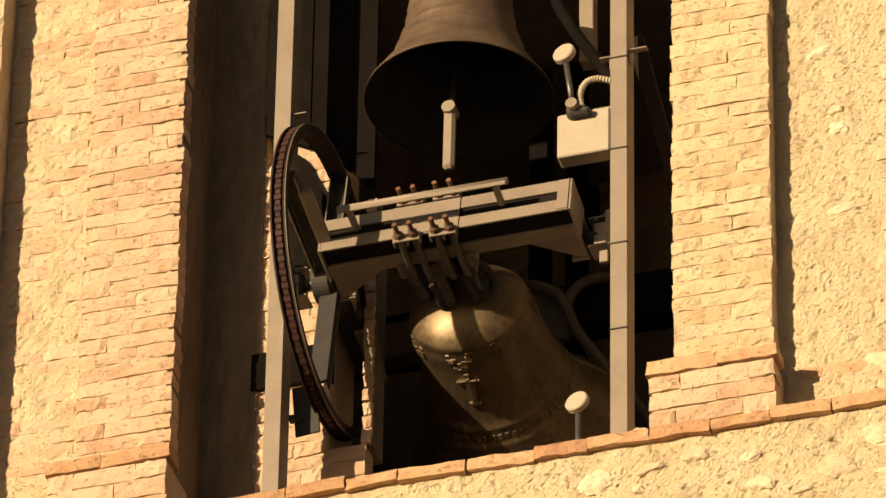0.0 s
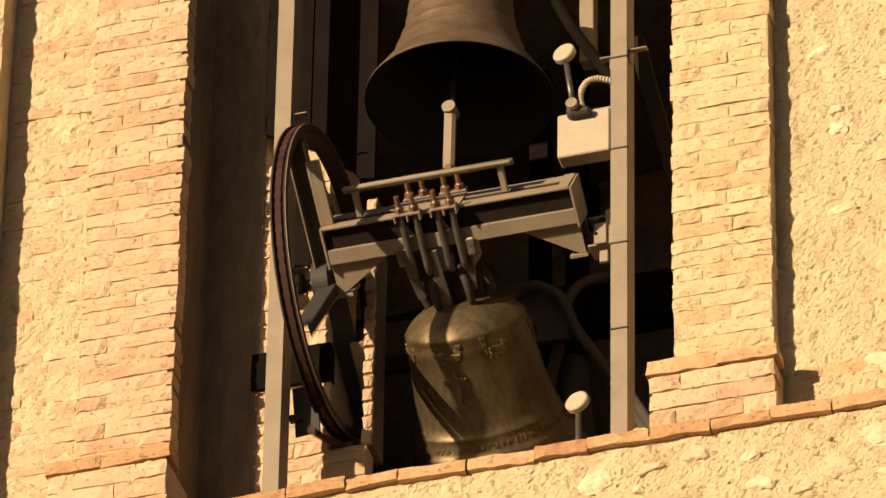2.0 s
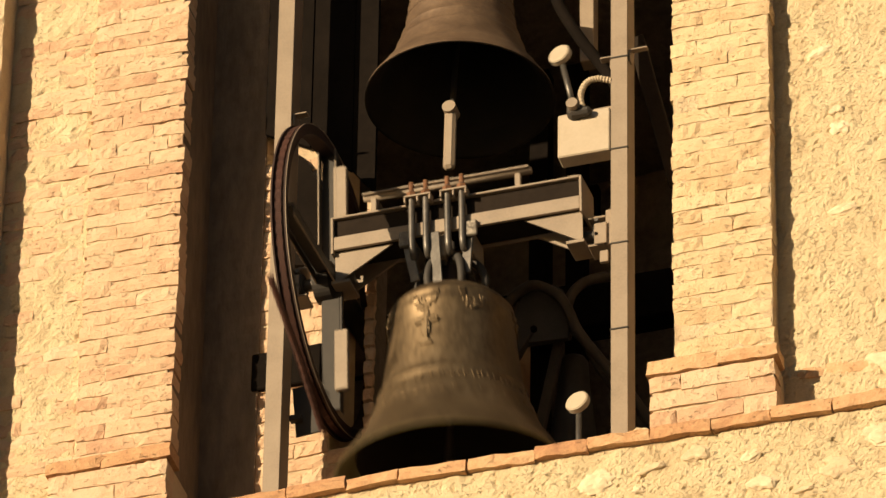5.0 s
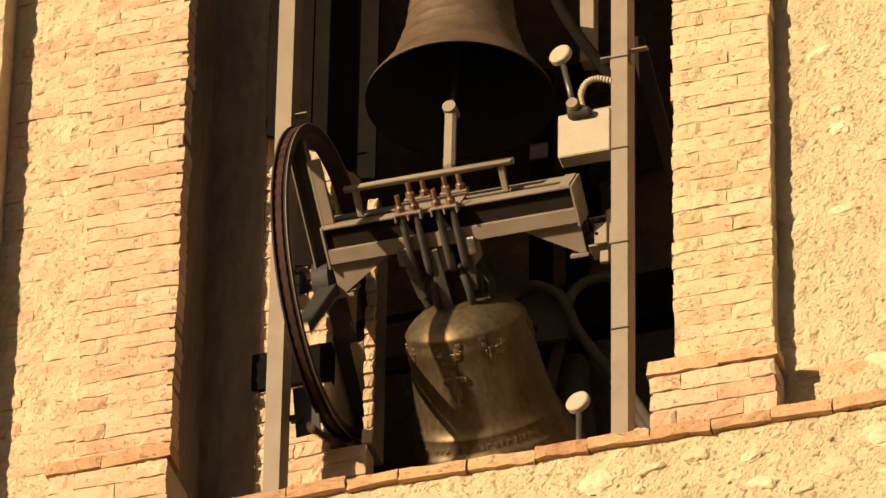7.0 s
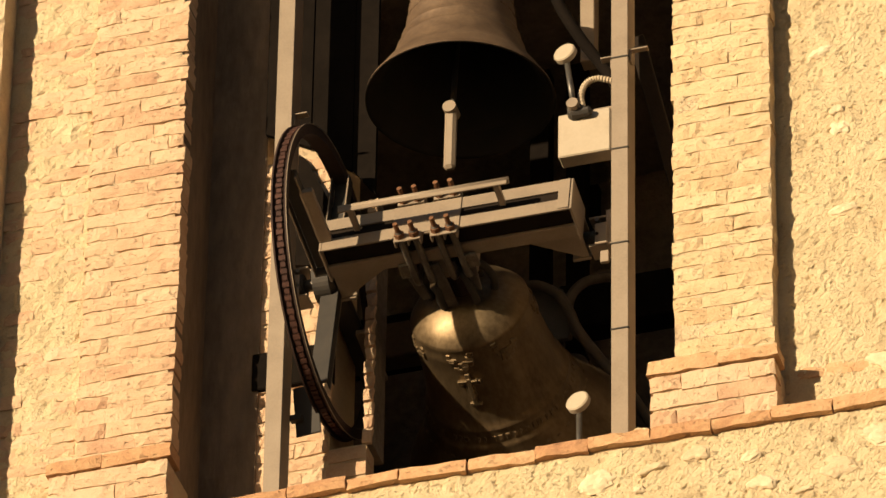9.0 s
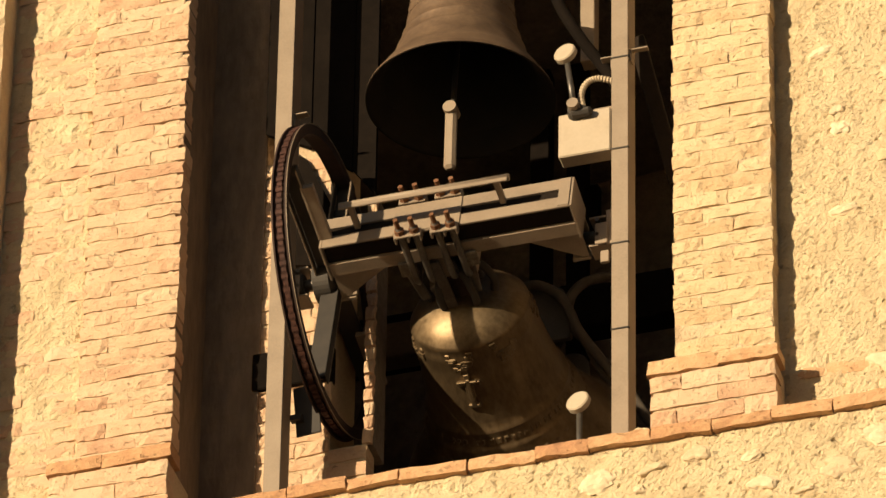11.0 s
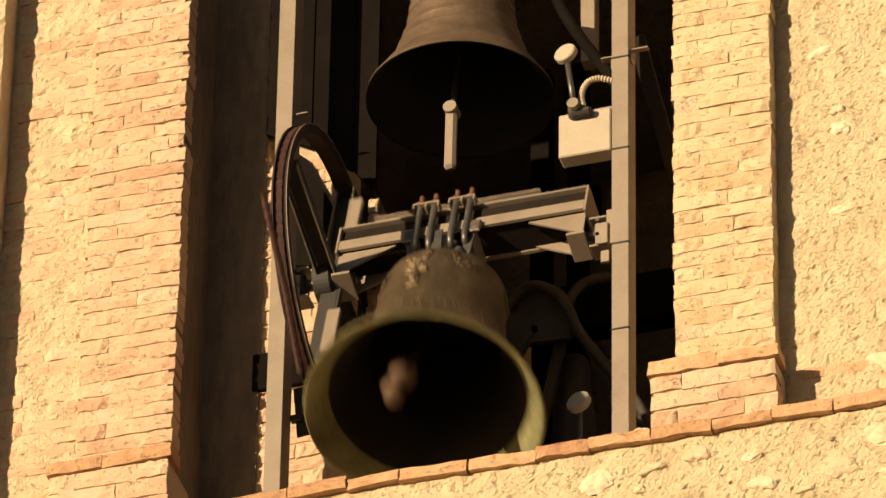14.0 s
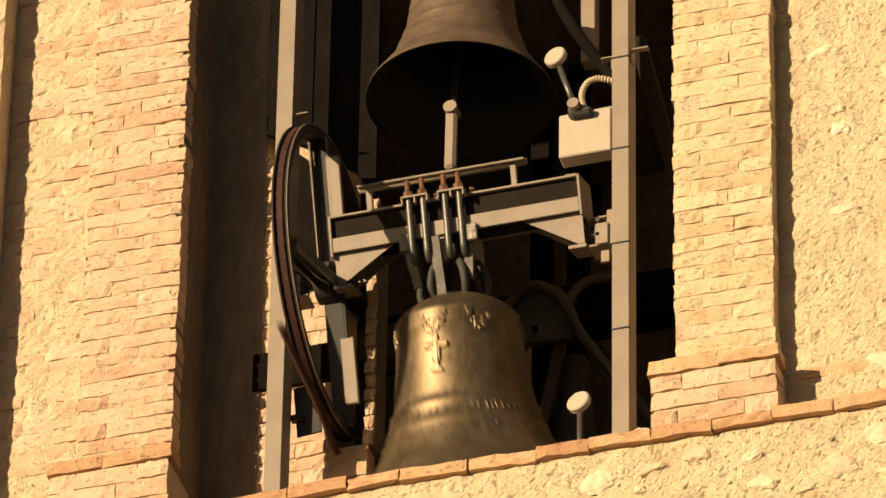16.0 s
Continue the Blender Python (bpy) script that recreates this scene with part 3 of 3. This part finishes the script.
# wheel on the shaft: rim with a chain in it, four channel spokes and a hub
WX, WR = -0.605, 0.75
wheel = part("wheel", lathe([(WR - 0.05, WX + 0.036), (WR, WX + 0.036), (WR, WX + 0.028), (WR - 0.024, WX + 0.026), (WR - 0.024, WX - 0.026), (WR, WX - 0.028), (WR, WX - 0.036), (WR - 0.05, WX - 0.036)], 96, "x", True), RIM, bell, "rust-brown steel wheel with a grooved rim")
# pale strip that stands for the highlight along the rim
part("rim_edge", lathe([(WR - 0.003, WX + 0.0365), (WR + 0.001, WX + 0.0365), (WR + 0.001, WX + 0.0395), (WR - 0.003, WX + 0.0395)], 96, "x", True), STEEL, wheel, "pale strip for the highlight on the rim edge")
bm = bmesh.new()
for i in range(150):
    a = 2 * math.pi * i / 150
    m = Matrix.Rotation(a, 4, "X") @ Matrix.Translation((WX, 0, WR - 0.014))
    add_box(bm, (-0.012 if i % 2 else -0.016, -0.012, -0.008), (0.012 if i % 2 else 0.016, 0.012, 0.006 if i % 2 else 0.008), 0, m)
part("drive_chain", bm, CHAIN, wheel, "oily rust-brown drive chain in the rim")
# shade and light put into colour: dark spoke webs, pale strips for lit edges
for turn in (0, 90, 180, 270):
    m = Matrix.Rotation(radians(turn), 4, "X")
    bm = bmesh.new()
    add_box(bm, (WX - 0.022, 0.0, 0.06), (WX + 0.062, 0.008, WR - 0.05), 0.001, m)
    part("spoke", bm, DARKSTEEL, wheel)
    for x in (WX - 0.028, WX + 0.057):
        flange = part("spoke_flange", add_box(bmesh.new(), (x, -0.045, 0.06), (x + 0.0055, -0.001, WR - 0.05), 0.001, m), DARKSTEEL, bell)
        part("worn_edge", add_box(bmesh.new(), (x - 0.0005, -0.051, 0.06), (x + 0.006, -0.0455, WR - 0.05), 0.001, m), STEEL, flange, "pale strip for the lit edge of a wheel spoke")
part("hub", lathe([(0.03, WX - 0.05), (0.1, WX - 0.05), (0.1, WX + 0.03), (0.06, WX + 0.05), (0.03, WX + 0.05)], 32, "x", True), DARKSTEEL, wheel)
for z0, z1 in ((YT + 0.001, 0.6), (-0.62, -0.3)):
    part("stay", box((-0.556, -0.05, z0), (-0.492, -0.02, z1), 0.003), STEEL, bell, "pale flat steel stay beside the wheel")
bm = bar((-0.555, 0, -0.3), (-0.555, 0, YB - 0.02), 0.05, 0.012, (0, 1, 0))
part("stay", bm, DARKSTEEL, bell)
# loose chain end that trails from the rim
part("chain_end", tube([(WX - 0.01, -0.83, -0.45), (WX, -0.64, -0.565), (WX + 0.005, -0.48, -0.645), (WX + 0.01, -0.3, -0.765), (WX + 0.01, -0.12, -0.87)], 0.02, 8, 9, 0.4), CHAIN, bell, "ribbed rusty chain end")

# clapper, hung inside the crown
CT = 0.35
clapper = part("clapper", lathe([(0.024, -0.69), (0.05, -0.735), (0.06, -0.785), (0.055, -0.835), (0.042, -0.865), (0.038, -0.89), (0.042, -0.98), (0.047, -1.02), (0.043, -1.035), (0.001, -1.04)], 24), IRON, bell, "rust-brown iron clapper", smooth=True)
# stem coloured dark for the shade inside the bell
part("clapper_stem", lathe([(0.001, 0.03), (0.03, 0.03), (0.03, -0.03), (0.013, -0.06), (0.015, -0.5), (0.025, -0.7)], 16), DARKSTEEL, clapper, "iron clapper stem, coloured dark for shade", smooth=True)
clapper.location = (0, 0, -CT)

# ---- the upper bell, hanging still ----
UB = (0.0, 0.1, Z + 2.07)
upper = holder("hanging_bell", UB, "dull dark bronze bell hanging mouth down above", "bell")
UM = 1.04
uradius = bell_body(upper, 0, DULLBRONZE, 0.2, UM, 0.455)
bm = bmesh.new()
for row, h in enumerate((0.27, 0.36, 0.45)):
    turn = 0.0
    while turn < 356:
        w = rng.uniform(0.008, 0.03)
        add_relief(bm, on_bell(uradius, 0.2, UM, turn, h), [(-w / 2, -0.011, -w / 2 + 0.005, 0.011), (-w / 2, rng.uniform(-0.009, 0.004), w / 2, rng.uniform(0.005, 0.011))], 0.003)
        turn += 2.5 + w * 140
tagged(part("inscription_band", bm, DULLBRONZE, upper), kind="stuff")
part("yoke_beam", box((-0.6, -0.1, 0.1), (0.6, 0.1, 0.32), 0.006), TIMBER, upper, "dark timber headstock")
part("crown_core", rod((0, 0, -0.22), (0, 0, 0.1), 0.09, 0.06), DULLBRONZE, upper)
part("clapper_stem", rod((0, 0, -0.3), (-0.01, -0.09, -1.18), 0.014), DARKSTEEL, upper)
uc = part("clapper", bar((-0.012, -0.1, -1.17), (-0.016, -0.1, -1.525), 0.056, 0.045, (0, 1, 0), 0.014), STEEL, upper, "pale worn iron clapper")
part("clapper_joint", rod((-0.012, -0.14, -1.175), (-0.012, -0.06, -1.175), 0.033, seg=20), STEEL, uc)
part("shaft", rod((-0.7, 0, 0.0), (0.75, 0, 0.0), 0.03), DARKSTEEL, upper)
# ---- switch box with its lever, and the bumper on the sill ----
sw = holder("switch_box", FORE, "pale painted steel box on the bell post", "box")
BZ = Z + 0.58
part("housing", box((0.53, -0.06, BZ - 0.128), (0.783, 0.03, BZ + 0.122), 0.006), WHITE, sw)
part("bracket", box((0.64, -0.03, BZ + 0.1155), (0.783, 0.0, BZ + 0.15), 0.003), STEEL, sw)
bm = rod((0.62, -0.1, BZ + 0.115), (0.62, -0.0605, BZ + 0.115), 0.035, 0.045, 16)
add_box(bm, (0.595, -0.11, BZ + 0.075), (0.7, -0.061, BZ + 0.115), 0.012)
part("lever_mount", bm, DARKSTEEL, sw, "dark rusty lever mount")
part("conduit", tube([(0.66, -0.07, BZ + 0.1), (0.645, -0.075, BZ + 0.2), (0.67, -0.07, BZ + 0.275), (0.72, -0.06, BZ + 0.3), (0.782, -0.04, BZ + 0.29)], 0.017, 10, 9, 0.25), CONDUIT, sw, "beige ribbed conduit")

LEVER = (0.62 + FORE.x, -0.11 + FORE.y, BZ + 0.12 + FORE.z)
lever = holder("lever", LEVER, "pale steel lever with a round disc on its end", "lever")


def disc(parent, at, r, tilt):
    m = Matrix.Translation(at) @ Euler(tilt).to_matrix().to_4x4()
    bm = lathe([(0.001, 0.018), (r - 0.006, 0.018), (r, 0.012), (r, -0.012), (r - 0.006, -0.018), (0.001, -0.018)], 32)
    bmesh.ops.transform(bm, matrix=m, verts=bm.verts)
    return part("disc", bm, WHITE, parent)


part("arm", rod((0, 0, 0), (-0.034, 0, 0.275), 0.014), GALV, lever, smooth=True)
part("joint", rod((0, -0.03, 0), (0, 0.03, 0), 0.028, seg=16), STEEL, lever)
disc(lever, (-0.038, -0.012, 0.31), 0.056, (radians(78), 0, radians(-14)))

bumper = holder("bumper", (0.637, -0.05, SILL), "round pale disc on a steel rod on the sill", "bumper")
part("rod", rod((0, 0, -0.12), (0, 0, 0.2), 0.014), GALV, bumper, smooth=True)
disc(bumper, (0, -0.015, 0.24), 0.058, (radians(78), 0, radians(-14)))

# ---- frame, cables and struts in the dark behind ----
# beam, posts and braces blackened so that stray sunlight doesn't show on them
thing("steel_beam", box((-4.0, 2.4, Z + 1.34), (4.0, 2.55, Z + 1.62), 0.01), FLATBLACK, "dark steel beam across the bell chamber", "beam")
thing("brace", bar((-0.37, 2.3, Z + 1.33), (-1.43, 2.3, SILL - 0.1), 0.11, 0.16, (0, 1, 0)), NEARBLACK, "dark diagonal steel brace on the chamber floor", "brace", group="braces")
thing("brace", bar((-0.85, 2.3, Z + 1.33), (0.9, 2.3, SILL - 0.1), 0.07, 0.1, (0, 1, 0)), NEARBLACK, "dark diagonal steel brace on the chamber floor", "brace", group="braces")
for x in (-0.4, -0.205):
    thing("inner_post", box((x, 2.6, SILL - 0.1), (x + 0.1, 2.7, Z + 3.2), 0.004), FLATBLACK, "dark steel upright in the chamber", "post", group="uprights in the chamber")
stub = thing("wall_column", rough_sheet(-0.335, -0.18, SILL - 0.1, Z + 0.98, 1.66, 0.03, 0.012, 0.25, 81.0), BRICK, "narrow brick column at the back of the chamber", "wall", "structure")
thing("cross_beam", box((-1.3, 1.5, Z + 0.66), (0.12, 1.62, Z + 0.87), 0.008), TIMBER, "dark timber beam across the chamber", "beam")


def gear_plate():
    """A rounded steel plate with two bolts, on the end of the cross beam."""
    ob = holder("bearing_plate", (-0.02, 1.47, Z + 0.72), "dim grey rounded steel plate bolted to the beam", "plate")
    bm = bmesh.new()
    edge = [(-0.15, -0.13), (0.16, -0.15), (0.165, 0.03)] + [(0.03 + 0.135 * math.cos(a), 0.05 + 0.15 * math.sin(a)) for a in (radians(20 * i) for i in range(10))] + [(-0.15, 0.05)]
    f = [bm.verts.new((x, 0.0, z)) for x, z in edge]
    k = [bm.verts.new((x, 0.028, z)) for x, z in edge]
    bm.faces.new(f)
    bm.faces.new(k[::-1])
    for i in range(len(edge)):
        j = (i + 1) % len(edge)
        bm.faces.new((f[i], k[i], k[j], f[j]))
    bmesh.ops.recalc_face_normals(bm, faces=bm.faces)
    part("plate", bm, DIMSTEEL, ob)
    for x, z in ((-0.01, -0.07), (-0.06, -0.12)):
        part("bolt", rod((x, -0.02, z), (x, 0.0, z), 0.016, seg=6), FLATBLACK, ob)


gear_plate()
thing("brace", bar((-0.08, 1.47, Z + 0.65), (-1.17, 1.47, SILL - 0.1), 0.1, 0.05, (0, 1, 0)), DIMSTEEL, "dim grey diagonal steel brace under the beam", "brace", group="braces")
thing("brace", bar((0.07, 1.57, Z + 0.63), (-0.32, 1.6, SILL - 0.1), 0.05, 0.04, (0, 1, 0)), DIMBROWN, "thin dim steel brace under the beam", "brace", group="braces")
thing("tie_rod", rod((-0.68, 1.75, Z + 0.89), (-0.3, 1.75, Z + 0.43), 0.012), FLATBLACK, "thin dark tie rod", "rod")
thing("motor_stand", lathe([(0.001, Z + 0.64), (0.06, Z + 0.64), (0.072, Z + 0.62), (0.078, Z + 0.5), (0.12, Z + 0.12), (0.13, Z - 0.1), (0.13, SILL - 0.1), (0.001, SILL - 0.1)], 28), DIMSTEEL, "dim grey tapered steel stand on the floor", "stand", smooth=True).location = (0.09, 1.75, 0)
# flat black boxes in place of the dark openings in the back wall
for x0, x1 in ((-0.6, -0.5), (-0.415, -0.3)):
    thing("hatch", box((x0, 3.53, Z + 2.86), (x1, 3.62, Z + 3.13), 0.004), FLATBLACK, "black box in place of a slot in the back wall", "hatch", group="slots in the back wall")
thing("timber_beam", box((-1.03, PY - 0.025, Z - 0.41), (-0.64, PY + 0.05, Z - 0.2), 0.006), FLATBLACK, "dark beam set into the inner pier", "beam")
thing("hose", tube([(-0.2, 1.47, Z + 0.8), (-0.111, 1.45, Z + 0.874), (-0.01, 1.42, Z + 0.884), (0.105, 1.42, Z + 0.796), (0.163, 1.42, Z + 0.681), (0.214, 1.42, Z + 0.548), (0.377, 1.45, Z + 0.282), (0.475, 1.45, Z + 0.129), (0.62, 1.5, Z - 0.15)], 0.026, 10, 8), DIMBROWN, "thick dim hose looped behind the bell", "hose", group="hoses", smooth=True)
thing("hose", tube([(0.43, 1.5, Z + 0.905), (0.363, 1.5, Z + 0.917), (0.234, 1.5, Z + 0.919), (0.153, 1.5, Z + 0.856), (0.128, 1.5, Z + 0.751), (0.154, 1.5, Z + 0.65), (0.22, 1.5, Z + 0.552), (0.292, 1.5, Z + 0.385), (0.377, 1.5, Z + 0.233), (0.56, 1.5, Z - 0.1)], 0.026, 10, 8), DIMBROWN, "thick dim hose looped behind the bell", "hose", group="hoses", smooth=True)
thing("strut", bar((0.872, 0.1, Z + 1.21), (1.06, 0.12, Z + 0.32), 0.075, 0.05, (0, 1, 0)), NEARBLACK, "dark sloping strut behind the post", "strut")
thing("hose", tube([(0.43, 0.2, Z + 1.8), (0.449, 0.2, Z + 1.62), (0.549, 0.2, Z + 1.39), (0.661, 0.2, Z + 1.19), (0.74, 0.15, Z + 1.03), (0.79, 0.08, Z + 0.9)], 0.03, 10, 6), FLATBLACK, "black hose running down to the post", "hose", smooth=True)
thing("chain", tube([(0.895, 0.125, Z + 1.12), (0.93, 0.2, Z + 0.95), (0.985, 0.3, Z + 0.7), (1.03, 0.3, Z + 0.42)], 0.013, 6, 12, 0.6), GALV, "thin steel chain hanging behind the post", "chain")
thing("inner_post", box((0.446, 0.6, Z + 1.55), (0.518, 0.68, Z + 3.2), 0.004), STEEL, "pale steel post further back", "post")
thing("strut", bar((-0.9, 0.3, Z + 2.05), (-0.5, 0.3, Z + 1.42), 0.07, 0.07, (0, 1, 0)), FLATBLACK, "dark sloping timber strut under the upper bell", "strut")

# dark panels for the shadow on the upper inner pier, ends on a slope
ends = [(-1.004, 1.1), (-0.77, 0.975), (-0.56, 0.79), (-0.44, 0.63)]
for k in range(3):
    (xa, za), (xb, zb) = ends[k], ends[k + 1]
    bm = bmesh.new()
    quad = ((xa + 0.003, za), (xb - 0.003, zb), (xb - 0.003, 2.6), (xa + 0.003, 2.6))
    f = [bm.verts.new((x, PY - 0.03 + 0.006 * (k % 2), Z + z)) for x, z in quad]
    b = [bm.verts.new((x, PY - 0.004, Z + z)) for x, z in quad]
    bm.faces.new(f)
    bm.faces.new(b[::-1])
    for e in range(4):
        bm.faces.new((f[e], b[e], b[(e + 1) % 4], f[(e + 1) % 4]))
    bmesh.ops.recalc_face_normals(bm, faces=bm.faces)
    thing("board", bm, FLATBLACK, "added dark panel for the shade on the inner pier", "board", group="boards on the inner pier")

# dark panel added to the inner pier behind the wheel, camera-fitted, upper edge sloped
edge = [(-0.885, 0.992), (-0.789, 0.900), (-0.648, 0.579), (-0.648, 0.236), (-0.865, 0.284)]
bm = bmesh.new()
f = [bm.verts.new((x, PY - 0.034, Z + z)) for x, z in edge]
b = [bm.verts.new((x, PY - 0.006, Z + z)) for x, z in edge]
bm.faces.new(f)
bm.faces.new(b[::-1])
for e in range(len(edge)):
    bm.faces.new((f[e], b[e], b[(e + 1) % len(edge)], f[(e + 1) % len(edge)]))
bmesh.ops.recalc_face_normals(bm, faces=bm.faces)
thing("board", bm, FLATBLACK, "added dark panel for the shade on the inner pier", "board", group="boards on the inner pier")

# ---- masonry pieces ----
sill = thing("sill", box((-4.5, -0.08, SILL - 0.074), (4.5, 0.34, SILL - 0.012), 0.004), MORTAR, "mortar bed under the sill bricks", "sill", "structure")
SHIFT = Vector((0.069, -0.22, -0.1625))
course_bricks(sill, -2.6, 2.6, SILL - 0.076, SILL, -0.115, [SILLBRICK], 5, 0.076, 0.29, 0.3, 0.0, 0.016, 0.004, shake=2.2)
pedestal(0.972, 1.56, 71.0)
pedestal(-1.90, -1.312, 75.0)
course_bricks(pier_left, -1.81, -1.338, CAP, Z + 2.1, 0.0, [BRICK], 11, bare=1.0)
course_bricks(pier_right, 1.058, 1.528, CAP, Z + 1.7, 0.0, [YELLOWBRICK], 12, bare=0.97)
course_bricks(wall_right, 2.03, 2.5, SILL, Z + 1.6, 0.104, [YELLOWBRICK], 17, ragged=0.04, bare=0.6)
course_bricks(wall_right, 1.62, 2.03, Z - 0.93, Z - 0.86, 0.11, [SILLBRICK], 18, ragged=0.02)
course_bricks(wall_left, -2.24, -1.815, SILL, Z + 2.1, 0.031, [BRICK], 13, ragged=0.03, bare=0.7)
course_bricks(foot, -0.655, -0.465, Z - 1.065, Z - 0.805, PY, [BRICK], 16, ragged=0.004)
course_bricks(stub, -0.335, -0.18, SILL, Z + 0.97, 1.65, [BRICK], 19, ragged=0.012)
course_bricks(fin, -0.484, -0.438, Z - 0.8, Z + 0.62, PY, [BRICK], 15, ragged=0.0, deep=0.03)
course_bricks(inner, -1.06, -0.647, SILL, Z + 0.93, PY, [BRICK], 14, ragged=0.004)
rng = random.Random(8)


def stone_mesh(seed):
    r = random.Random(seed)
    bm = bmesh.new()
    bmesh.ops.create_icosphere(bm, subdivisions=3, radius=1)
    for v in bm.verts:
        q = Vector((v.co.x, 0, v.co.z))
        v.co *= 1 + 0.4 * noise.noise(q * 1.5 + Vector((seed * 3.1, 0, 0))) + 0.25 * noise.noise(v.co * 4 + Vector((0, seed * 2.3, 0))) + r.uniform(-0.05, 0.05)
    return mesh_of("stone", bm, STONE)


stones = [stone_mesh(i) for i in range(7)]


def lay_stones(parent, x0, x1, z0, z1, y, count, seed):
    r = random.Random(seed)
    for _ in range(count):
        ob = new("stone", r.choice(stones))
        ob.parent = parent
        w = r.uniform(0.03, 0.1)
        ob.matrix_basis = Matrix.LocRotScale((r.uniform(x0, x1), y, r.uniform(z0, z1)), Euler((0, r.uniform(-0.35, 0.35), 0)), (w, 0.02, w * r.uniform(0.35, 0.75)))


ob = new("stone", stones[2])
ob.parent = sill
ob.matrix_basis = Matrix.LocRotScale((0.93, -0.06, SILL + 0.012), None, (0.04, 0.035, 0.022))
lay_stones(wall_lower, -1.4, 2.3, SILL - 0.9, SILL - 0.13, -0.082, 80, 3)
lay_stones(wall_right, 1.7, 2.3, SILL, Z + 1.6, 0.117, 12, 6)

for ob in list(scene.objects):
    if not ob.parent and ob.name.split(".")[0] in ("wall_lower", "wall_right", "wall_left", "wall_pier_left", "wall_pier_right", "wall_left_end", "wall_jamb_left", "wall_jamb_right",
            "wall_jamb_face", "wall_pedestal", "wall_arch", "wall_shaft", "sill"):
        ob.location = SHIFT

# ---- motion ----
# moments at which the mouth swings highest towards the square
PEAKS = [-0.974, 0.852, 2.675, 4.489, 6.327, 8.146, 9.973, 11.803, 13.624, 15.447, 17.27]
BEAT = [(-0.5, -24), (-0.363, -24), (-0.253, -4), (-0.192, -1), (-0.169, 7), (-0.137, 15), (-0.05, 24), (0.0, 24), (0.137, 22), (0.18, 22), (0.195, 19), (0.214, 7), (0.26, -4), (0.363, -18), (0.45, -24), (0.5, -24)]
KICK = [(-0.5, 0), (-0.265, 0), (-0.235, 10), (-0.19, 9.5), (-0.145, 0), (0.265, 0), (0.295, 10), (0.36, 5), (0.41, 0), (0.5, 0)]


def phase(t):
    return (float(np.interp(t, PEAKS, range(len(PEAKS)))) + 0.5) % 1 - 0.5


def table(rows, t):
    return float(np.interp(phase(t), [b[0] for b in rows], [b[1] for b in rows]))


def pendulum(top):
    """Angles of a free pendulum over a quarter beat, from its highest point down to the middle."""
    a, v, step, out = radians(top), 0.0, 0.001, []
    while a > 0:
        out.append(math.degrees(a))
        v -= math.sin(a) * step
        a += v * step
    return out + [0.0]


QUARTER = pendulum(80.5)


# time shifts, in seconds, that fit the bell's angle to the camera's view
DRIFT = [(0.4, 0.0), (0.5, -0.017), (0.6, 0.0), (0.9, 0.0), (1.0, 0.008), (1.1, 0.0), (2.4, 0.0), (2.5, -0.014), (2.6, 0.0), (2.9, 0.0), (3.0, 0.02), (3.1, 0.0), (11.4, -0.01), (11.5, -0.013), (11.6, 0.0), (11.9, 0.02), (12.0, 0.03), (12.1, 0.0), (13.9, 0.0), (14.0, 0.035), (14.1, 0.0), (14.9, 0.0), (15.0, 0.006), (15.1, 0.0)]


def swing(t):
    p = abs(phase(t + float(np.interp(t, [d[0] for d in DRIFT], [d[1] for d in DRIFT]))))
    down = min(p, 0.5 - p) * 4
    a = float(np.interp(down, np.linspace(0, 1, len(QUARTER)), QUARTER))
    return (a if p <= 0.25 else -a) + 2.6 * (1 - math.cos(4 * math.pi * p)) + 4.0 * math.exp(-((p - 0.29) / 0.045) ** 2)


def motions():
    times = [i / 15 for i in range(241)]
    walk(bell, [(t, pose(0, 0, Z, -swing(t))) for t in times])
    walk(clapper, [(t, pose(0, 0, -CT, -1.12 * table(BEAT, t), 4.0)) for t in times])
    walk(lever, [(t, pose(*LEVER, 0, -table(KICK, t))) for t in [i / 30 for i in range(481)]])


motions()
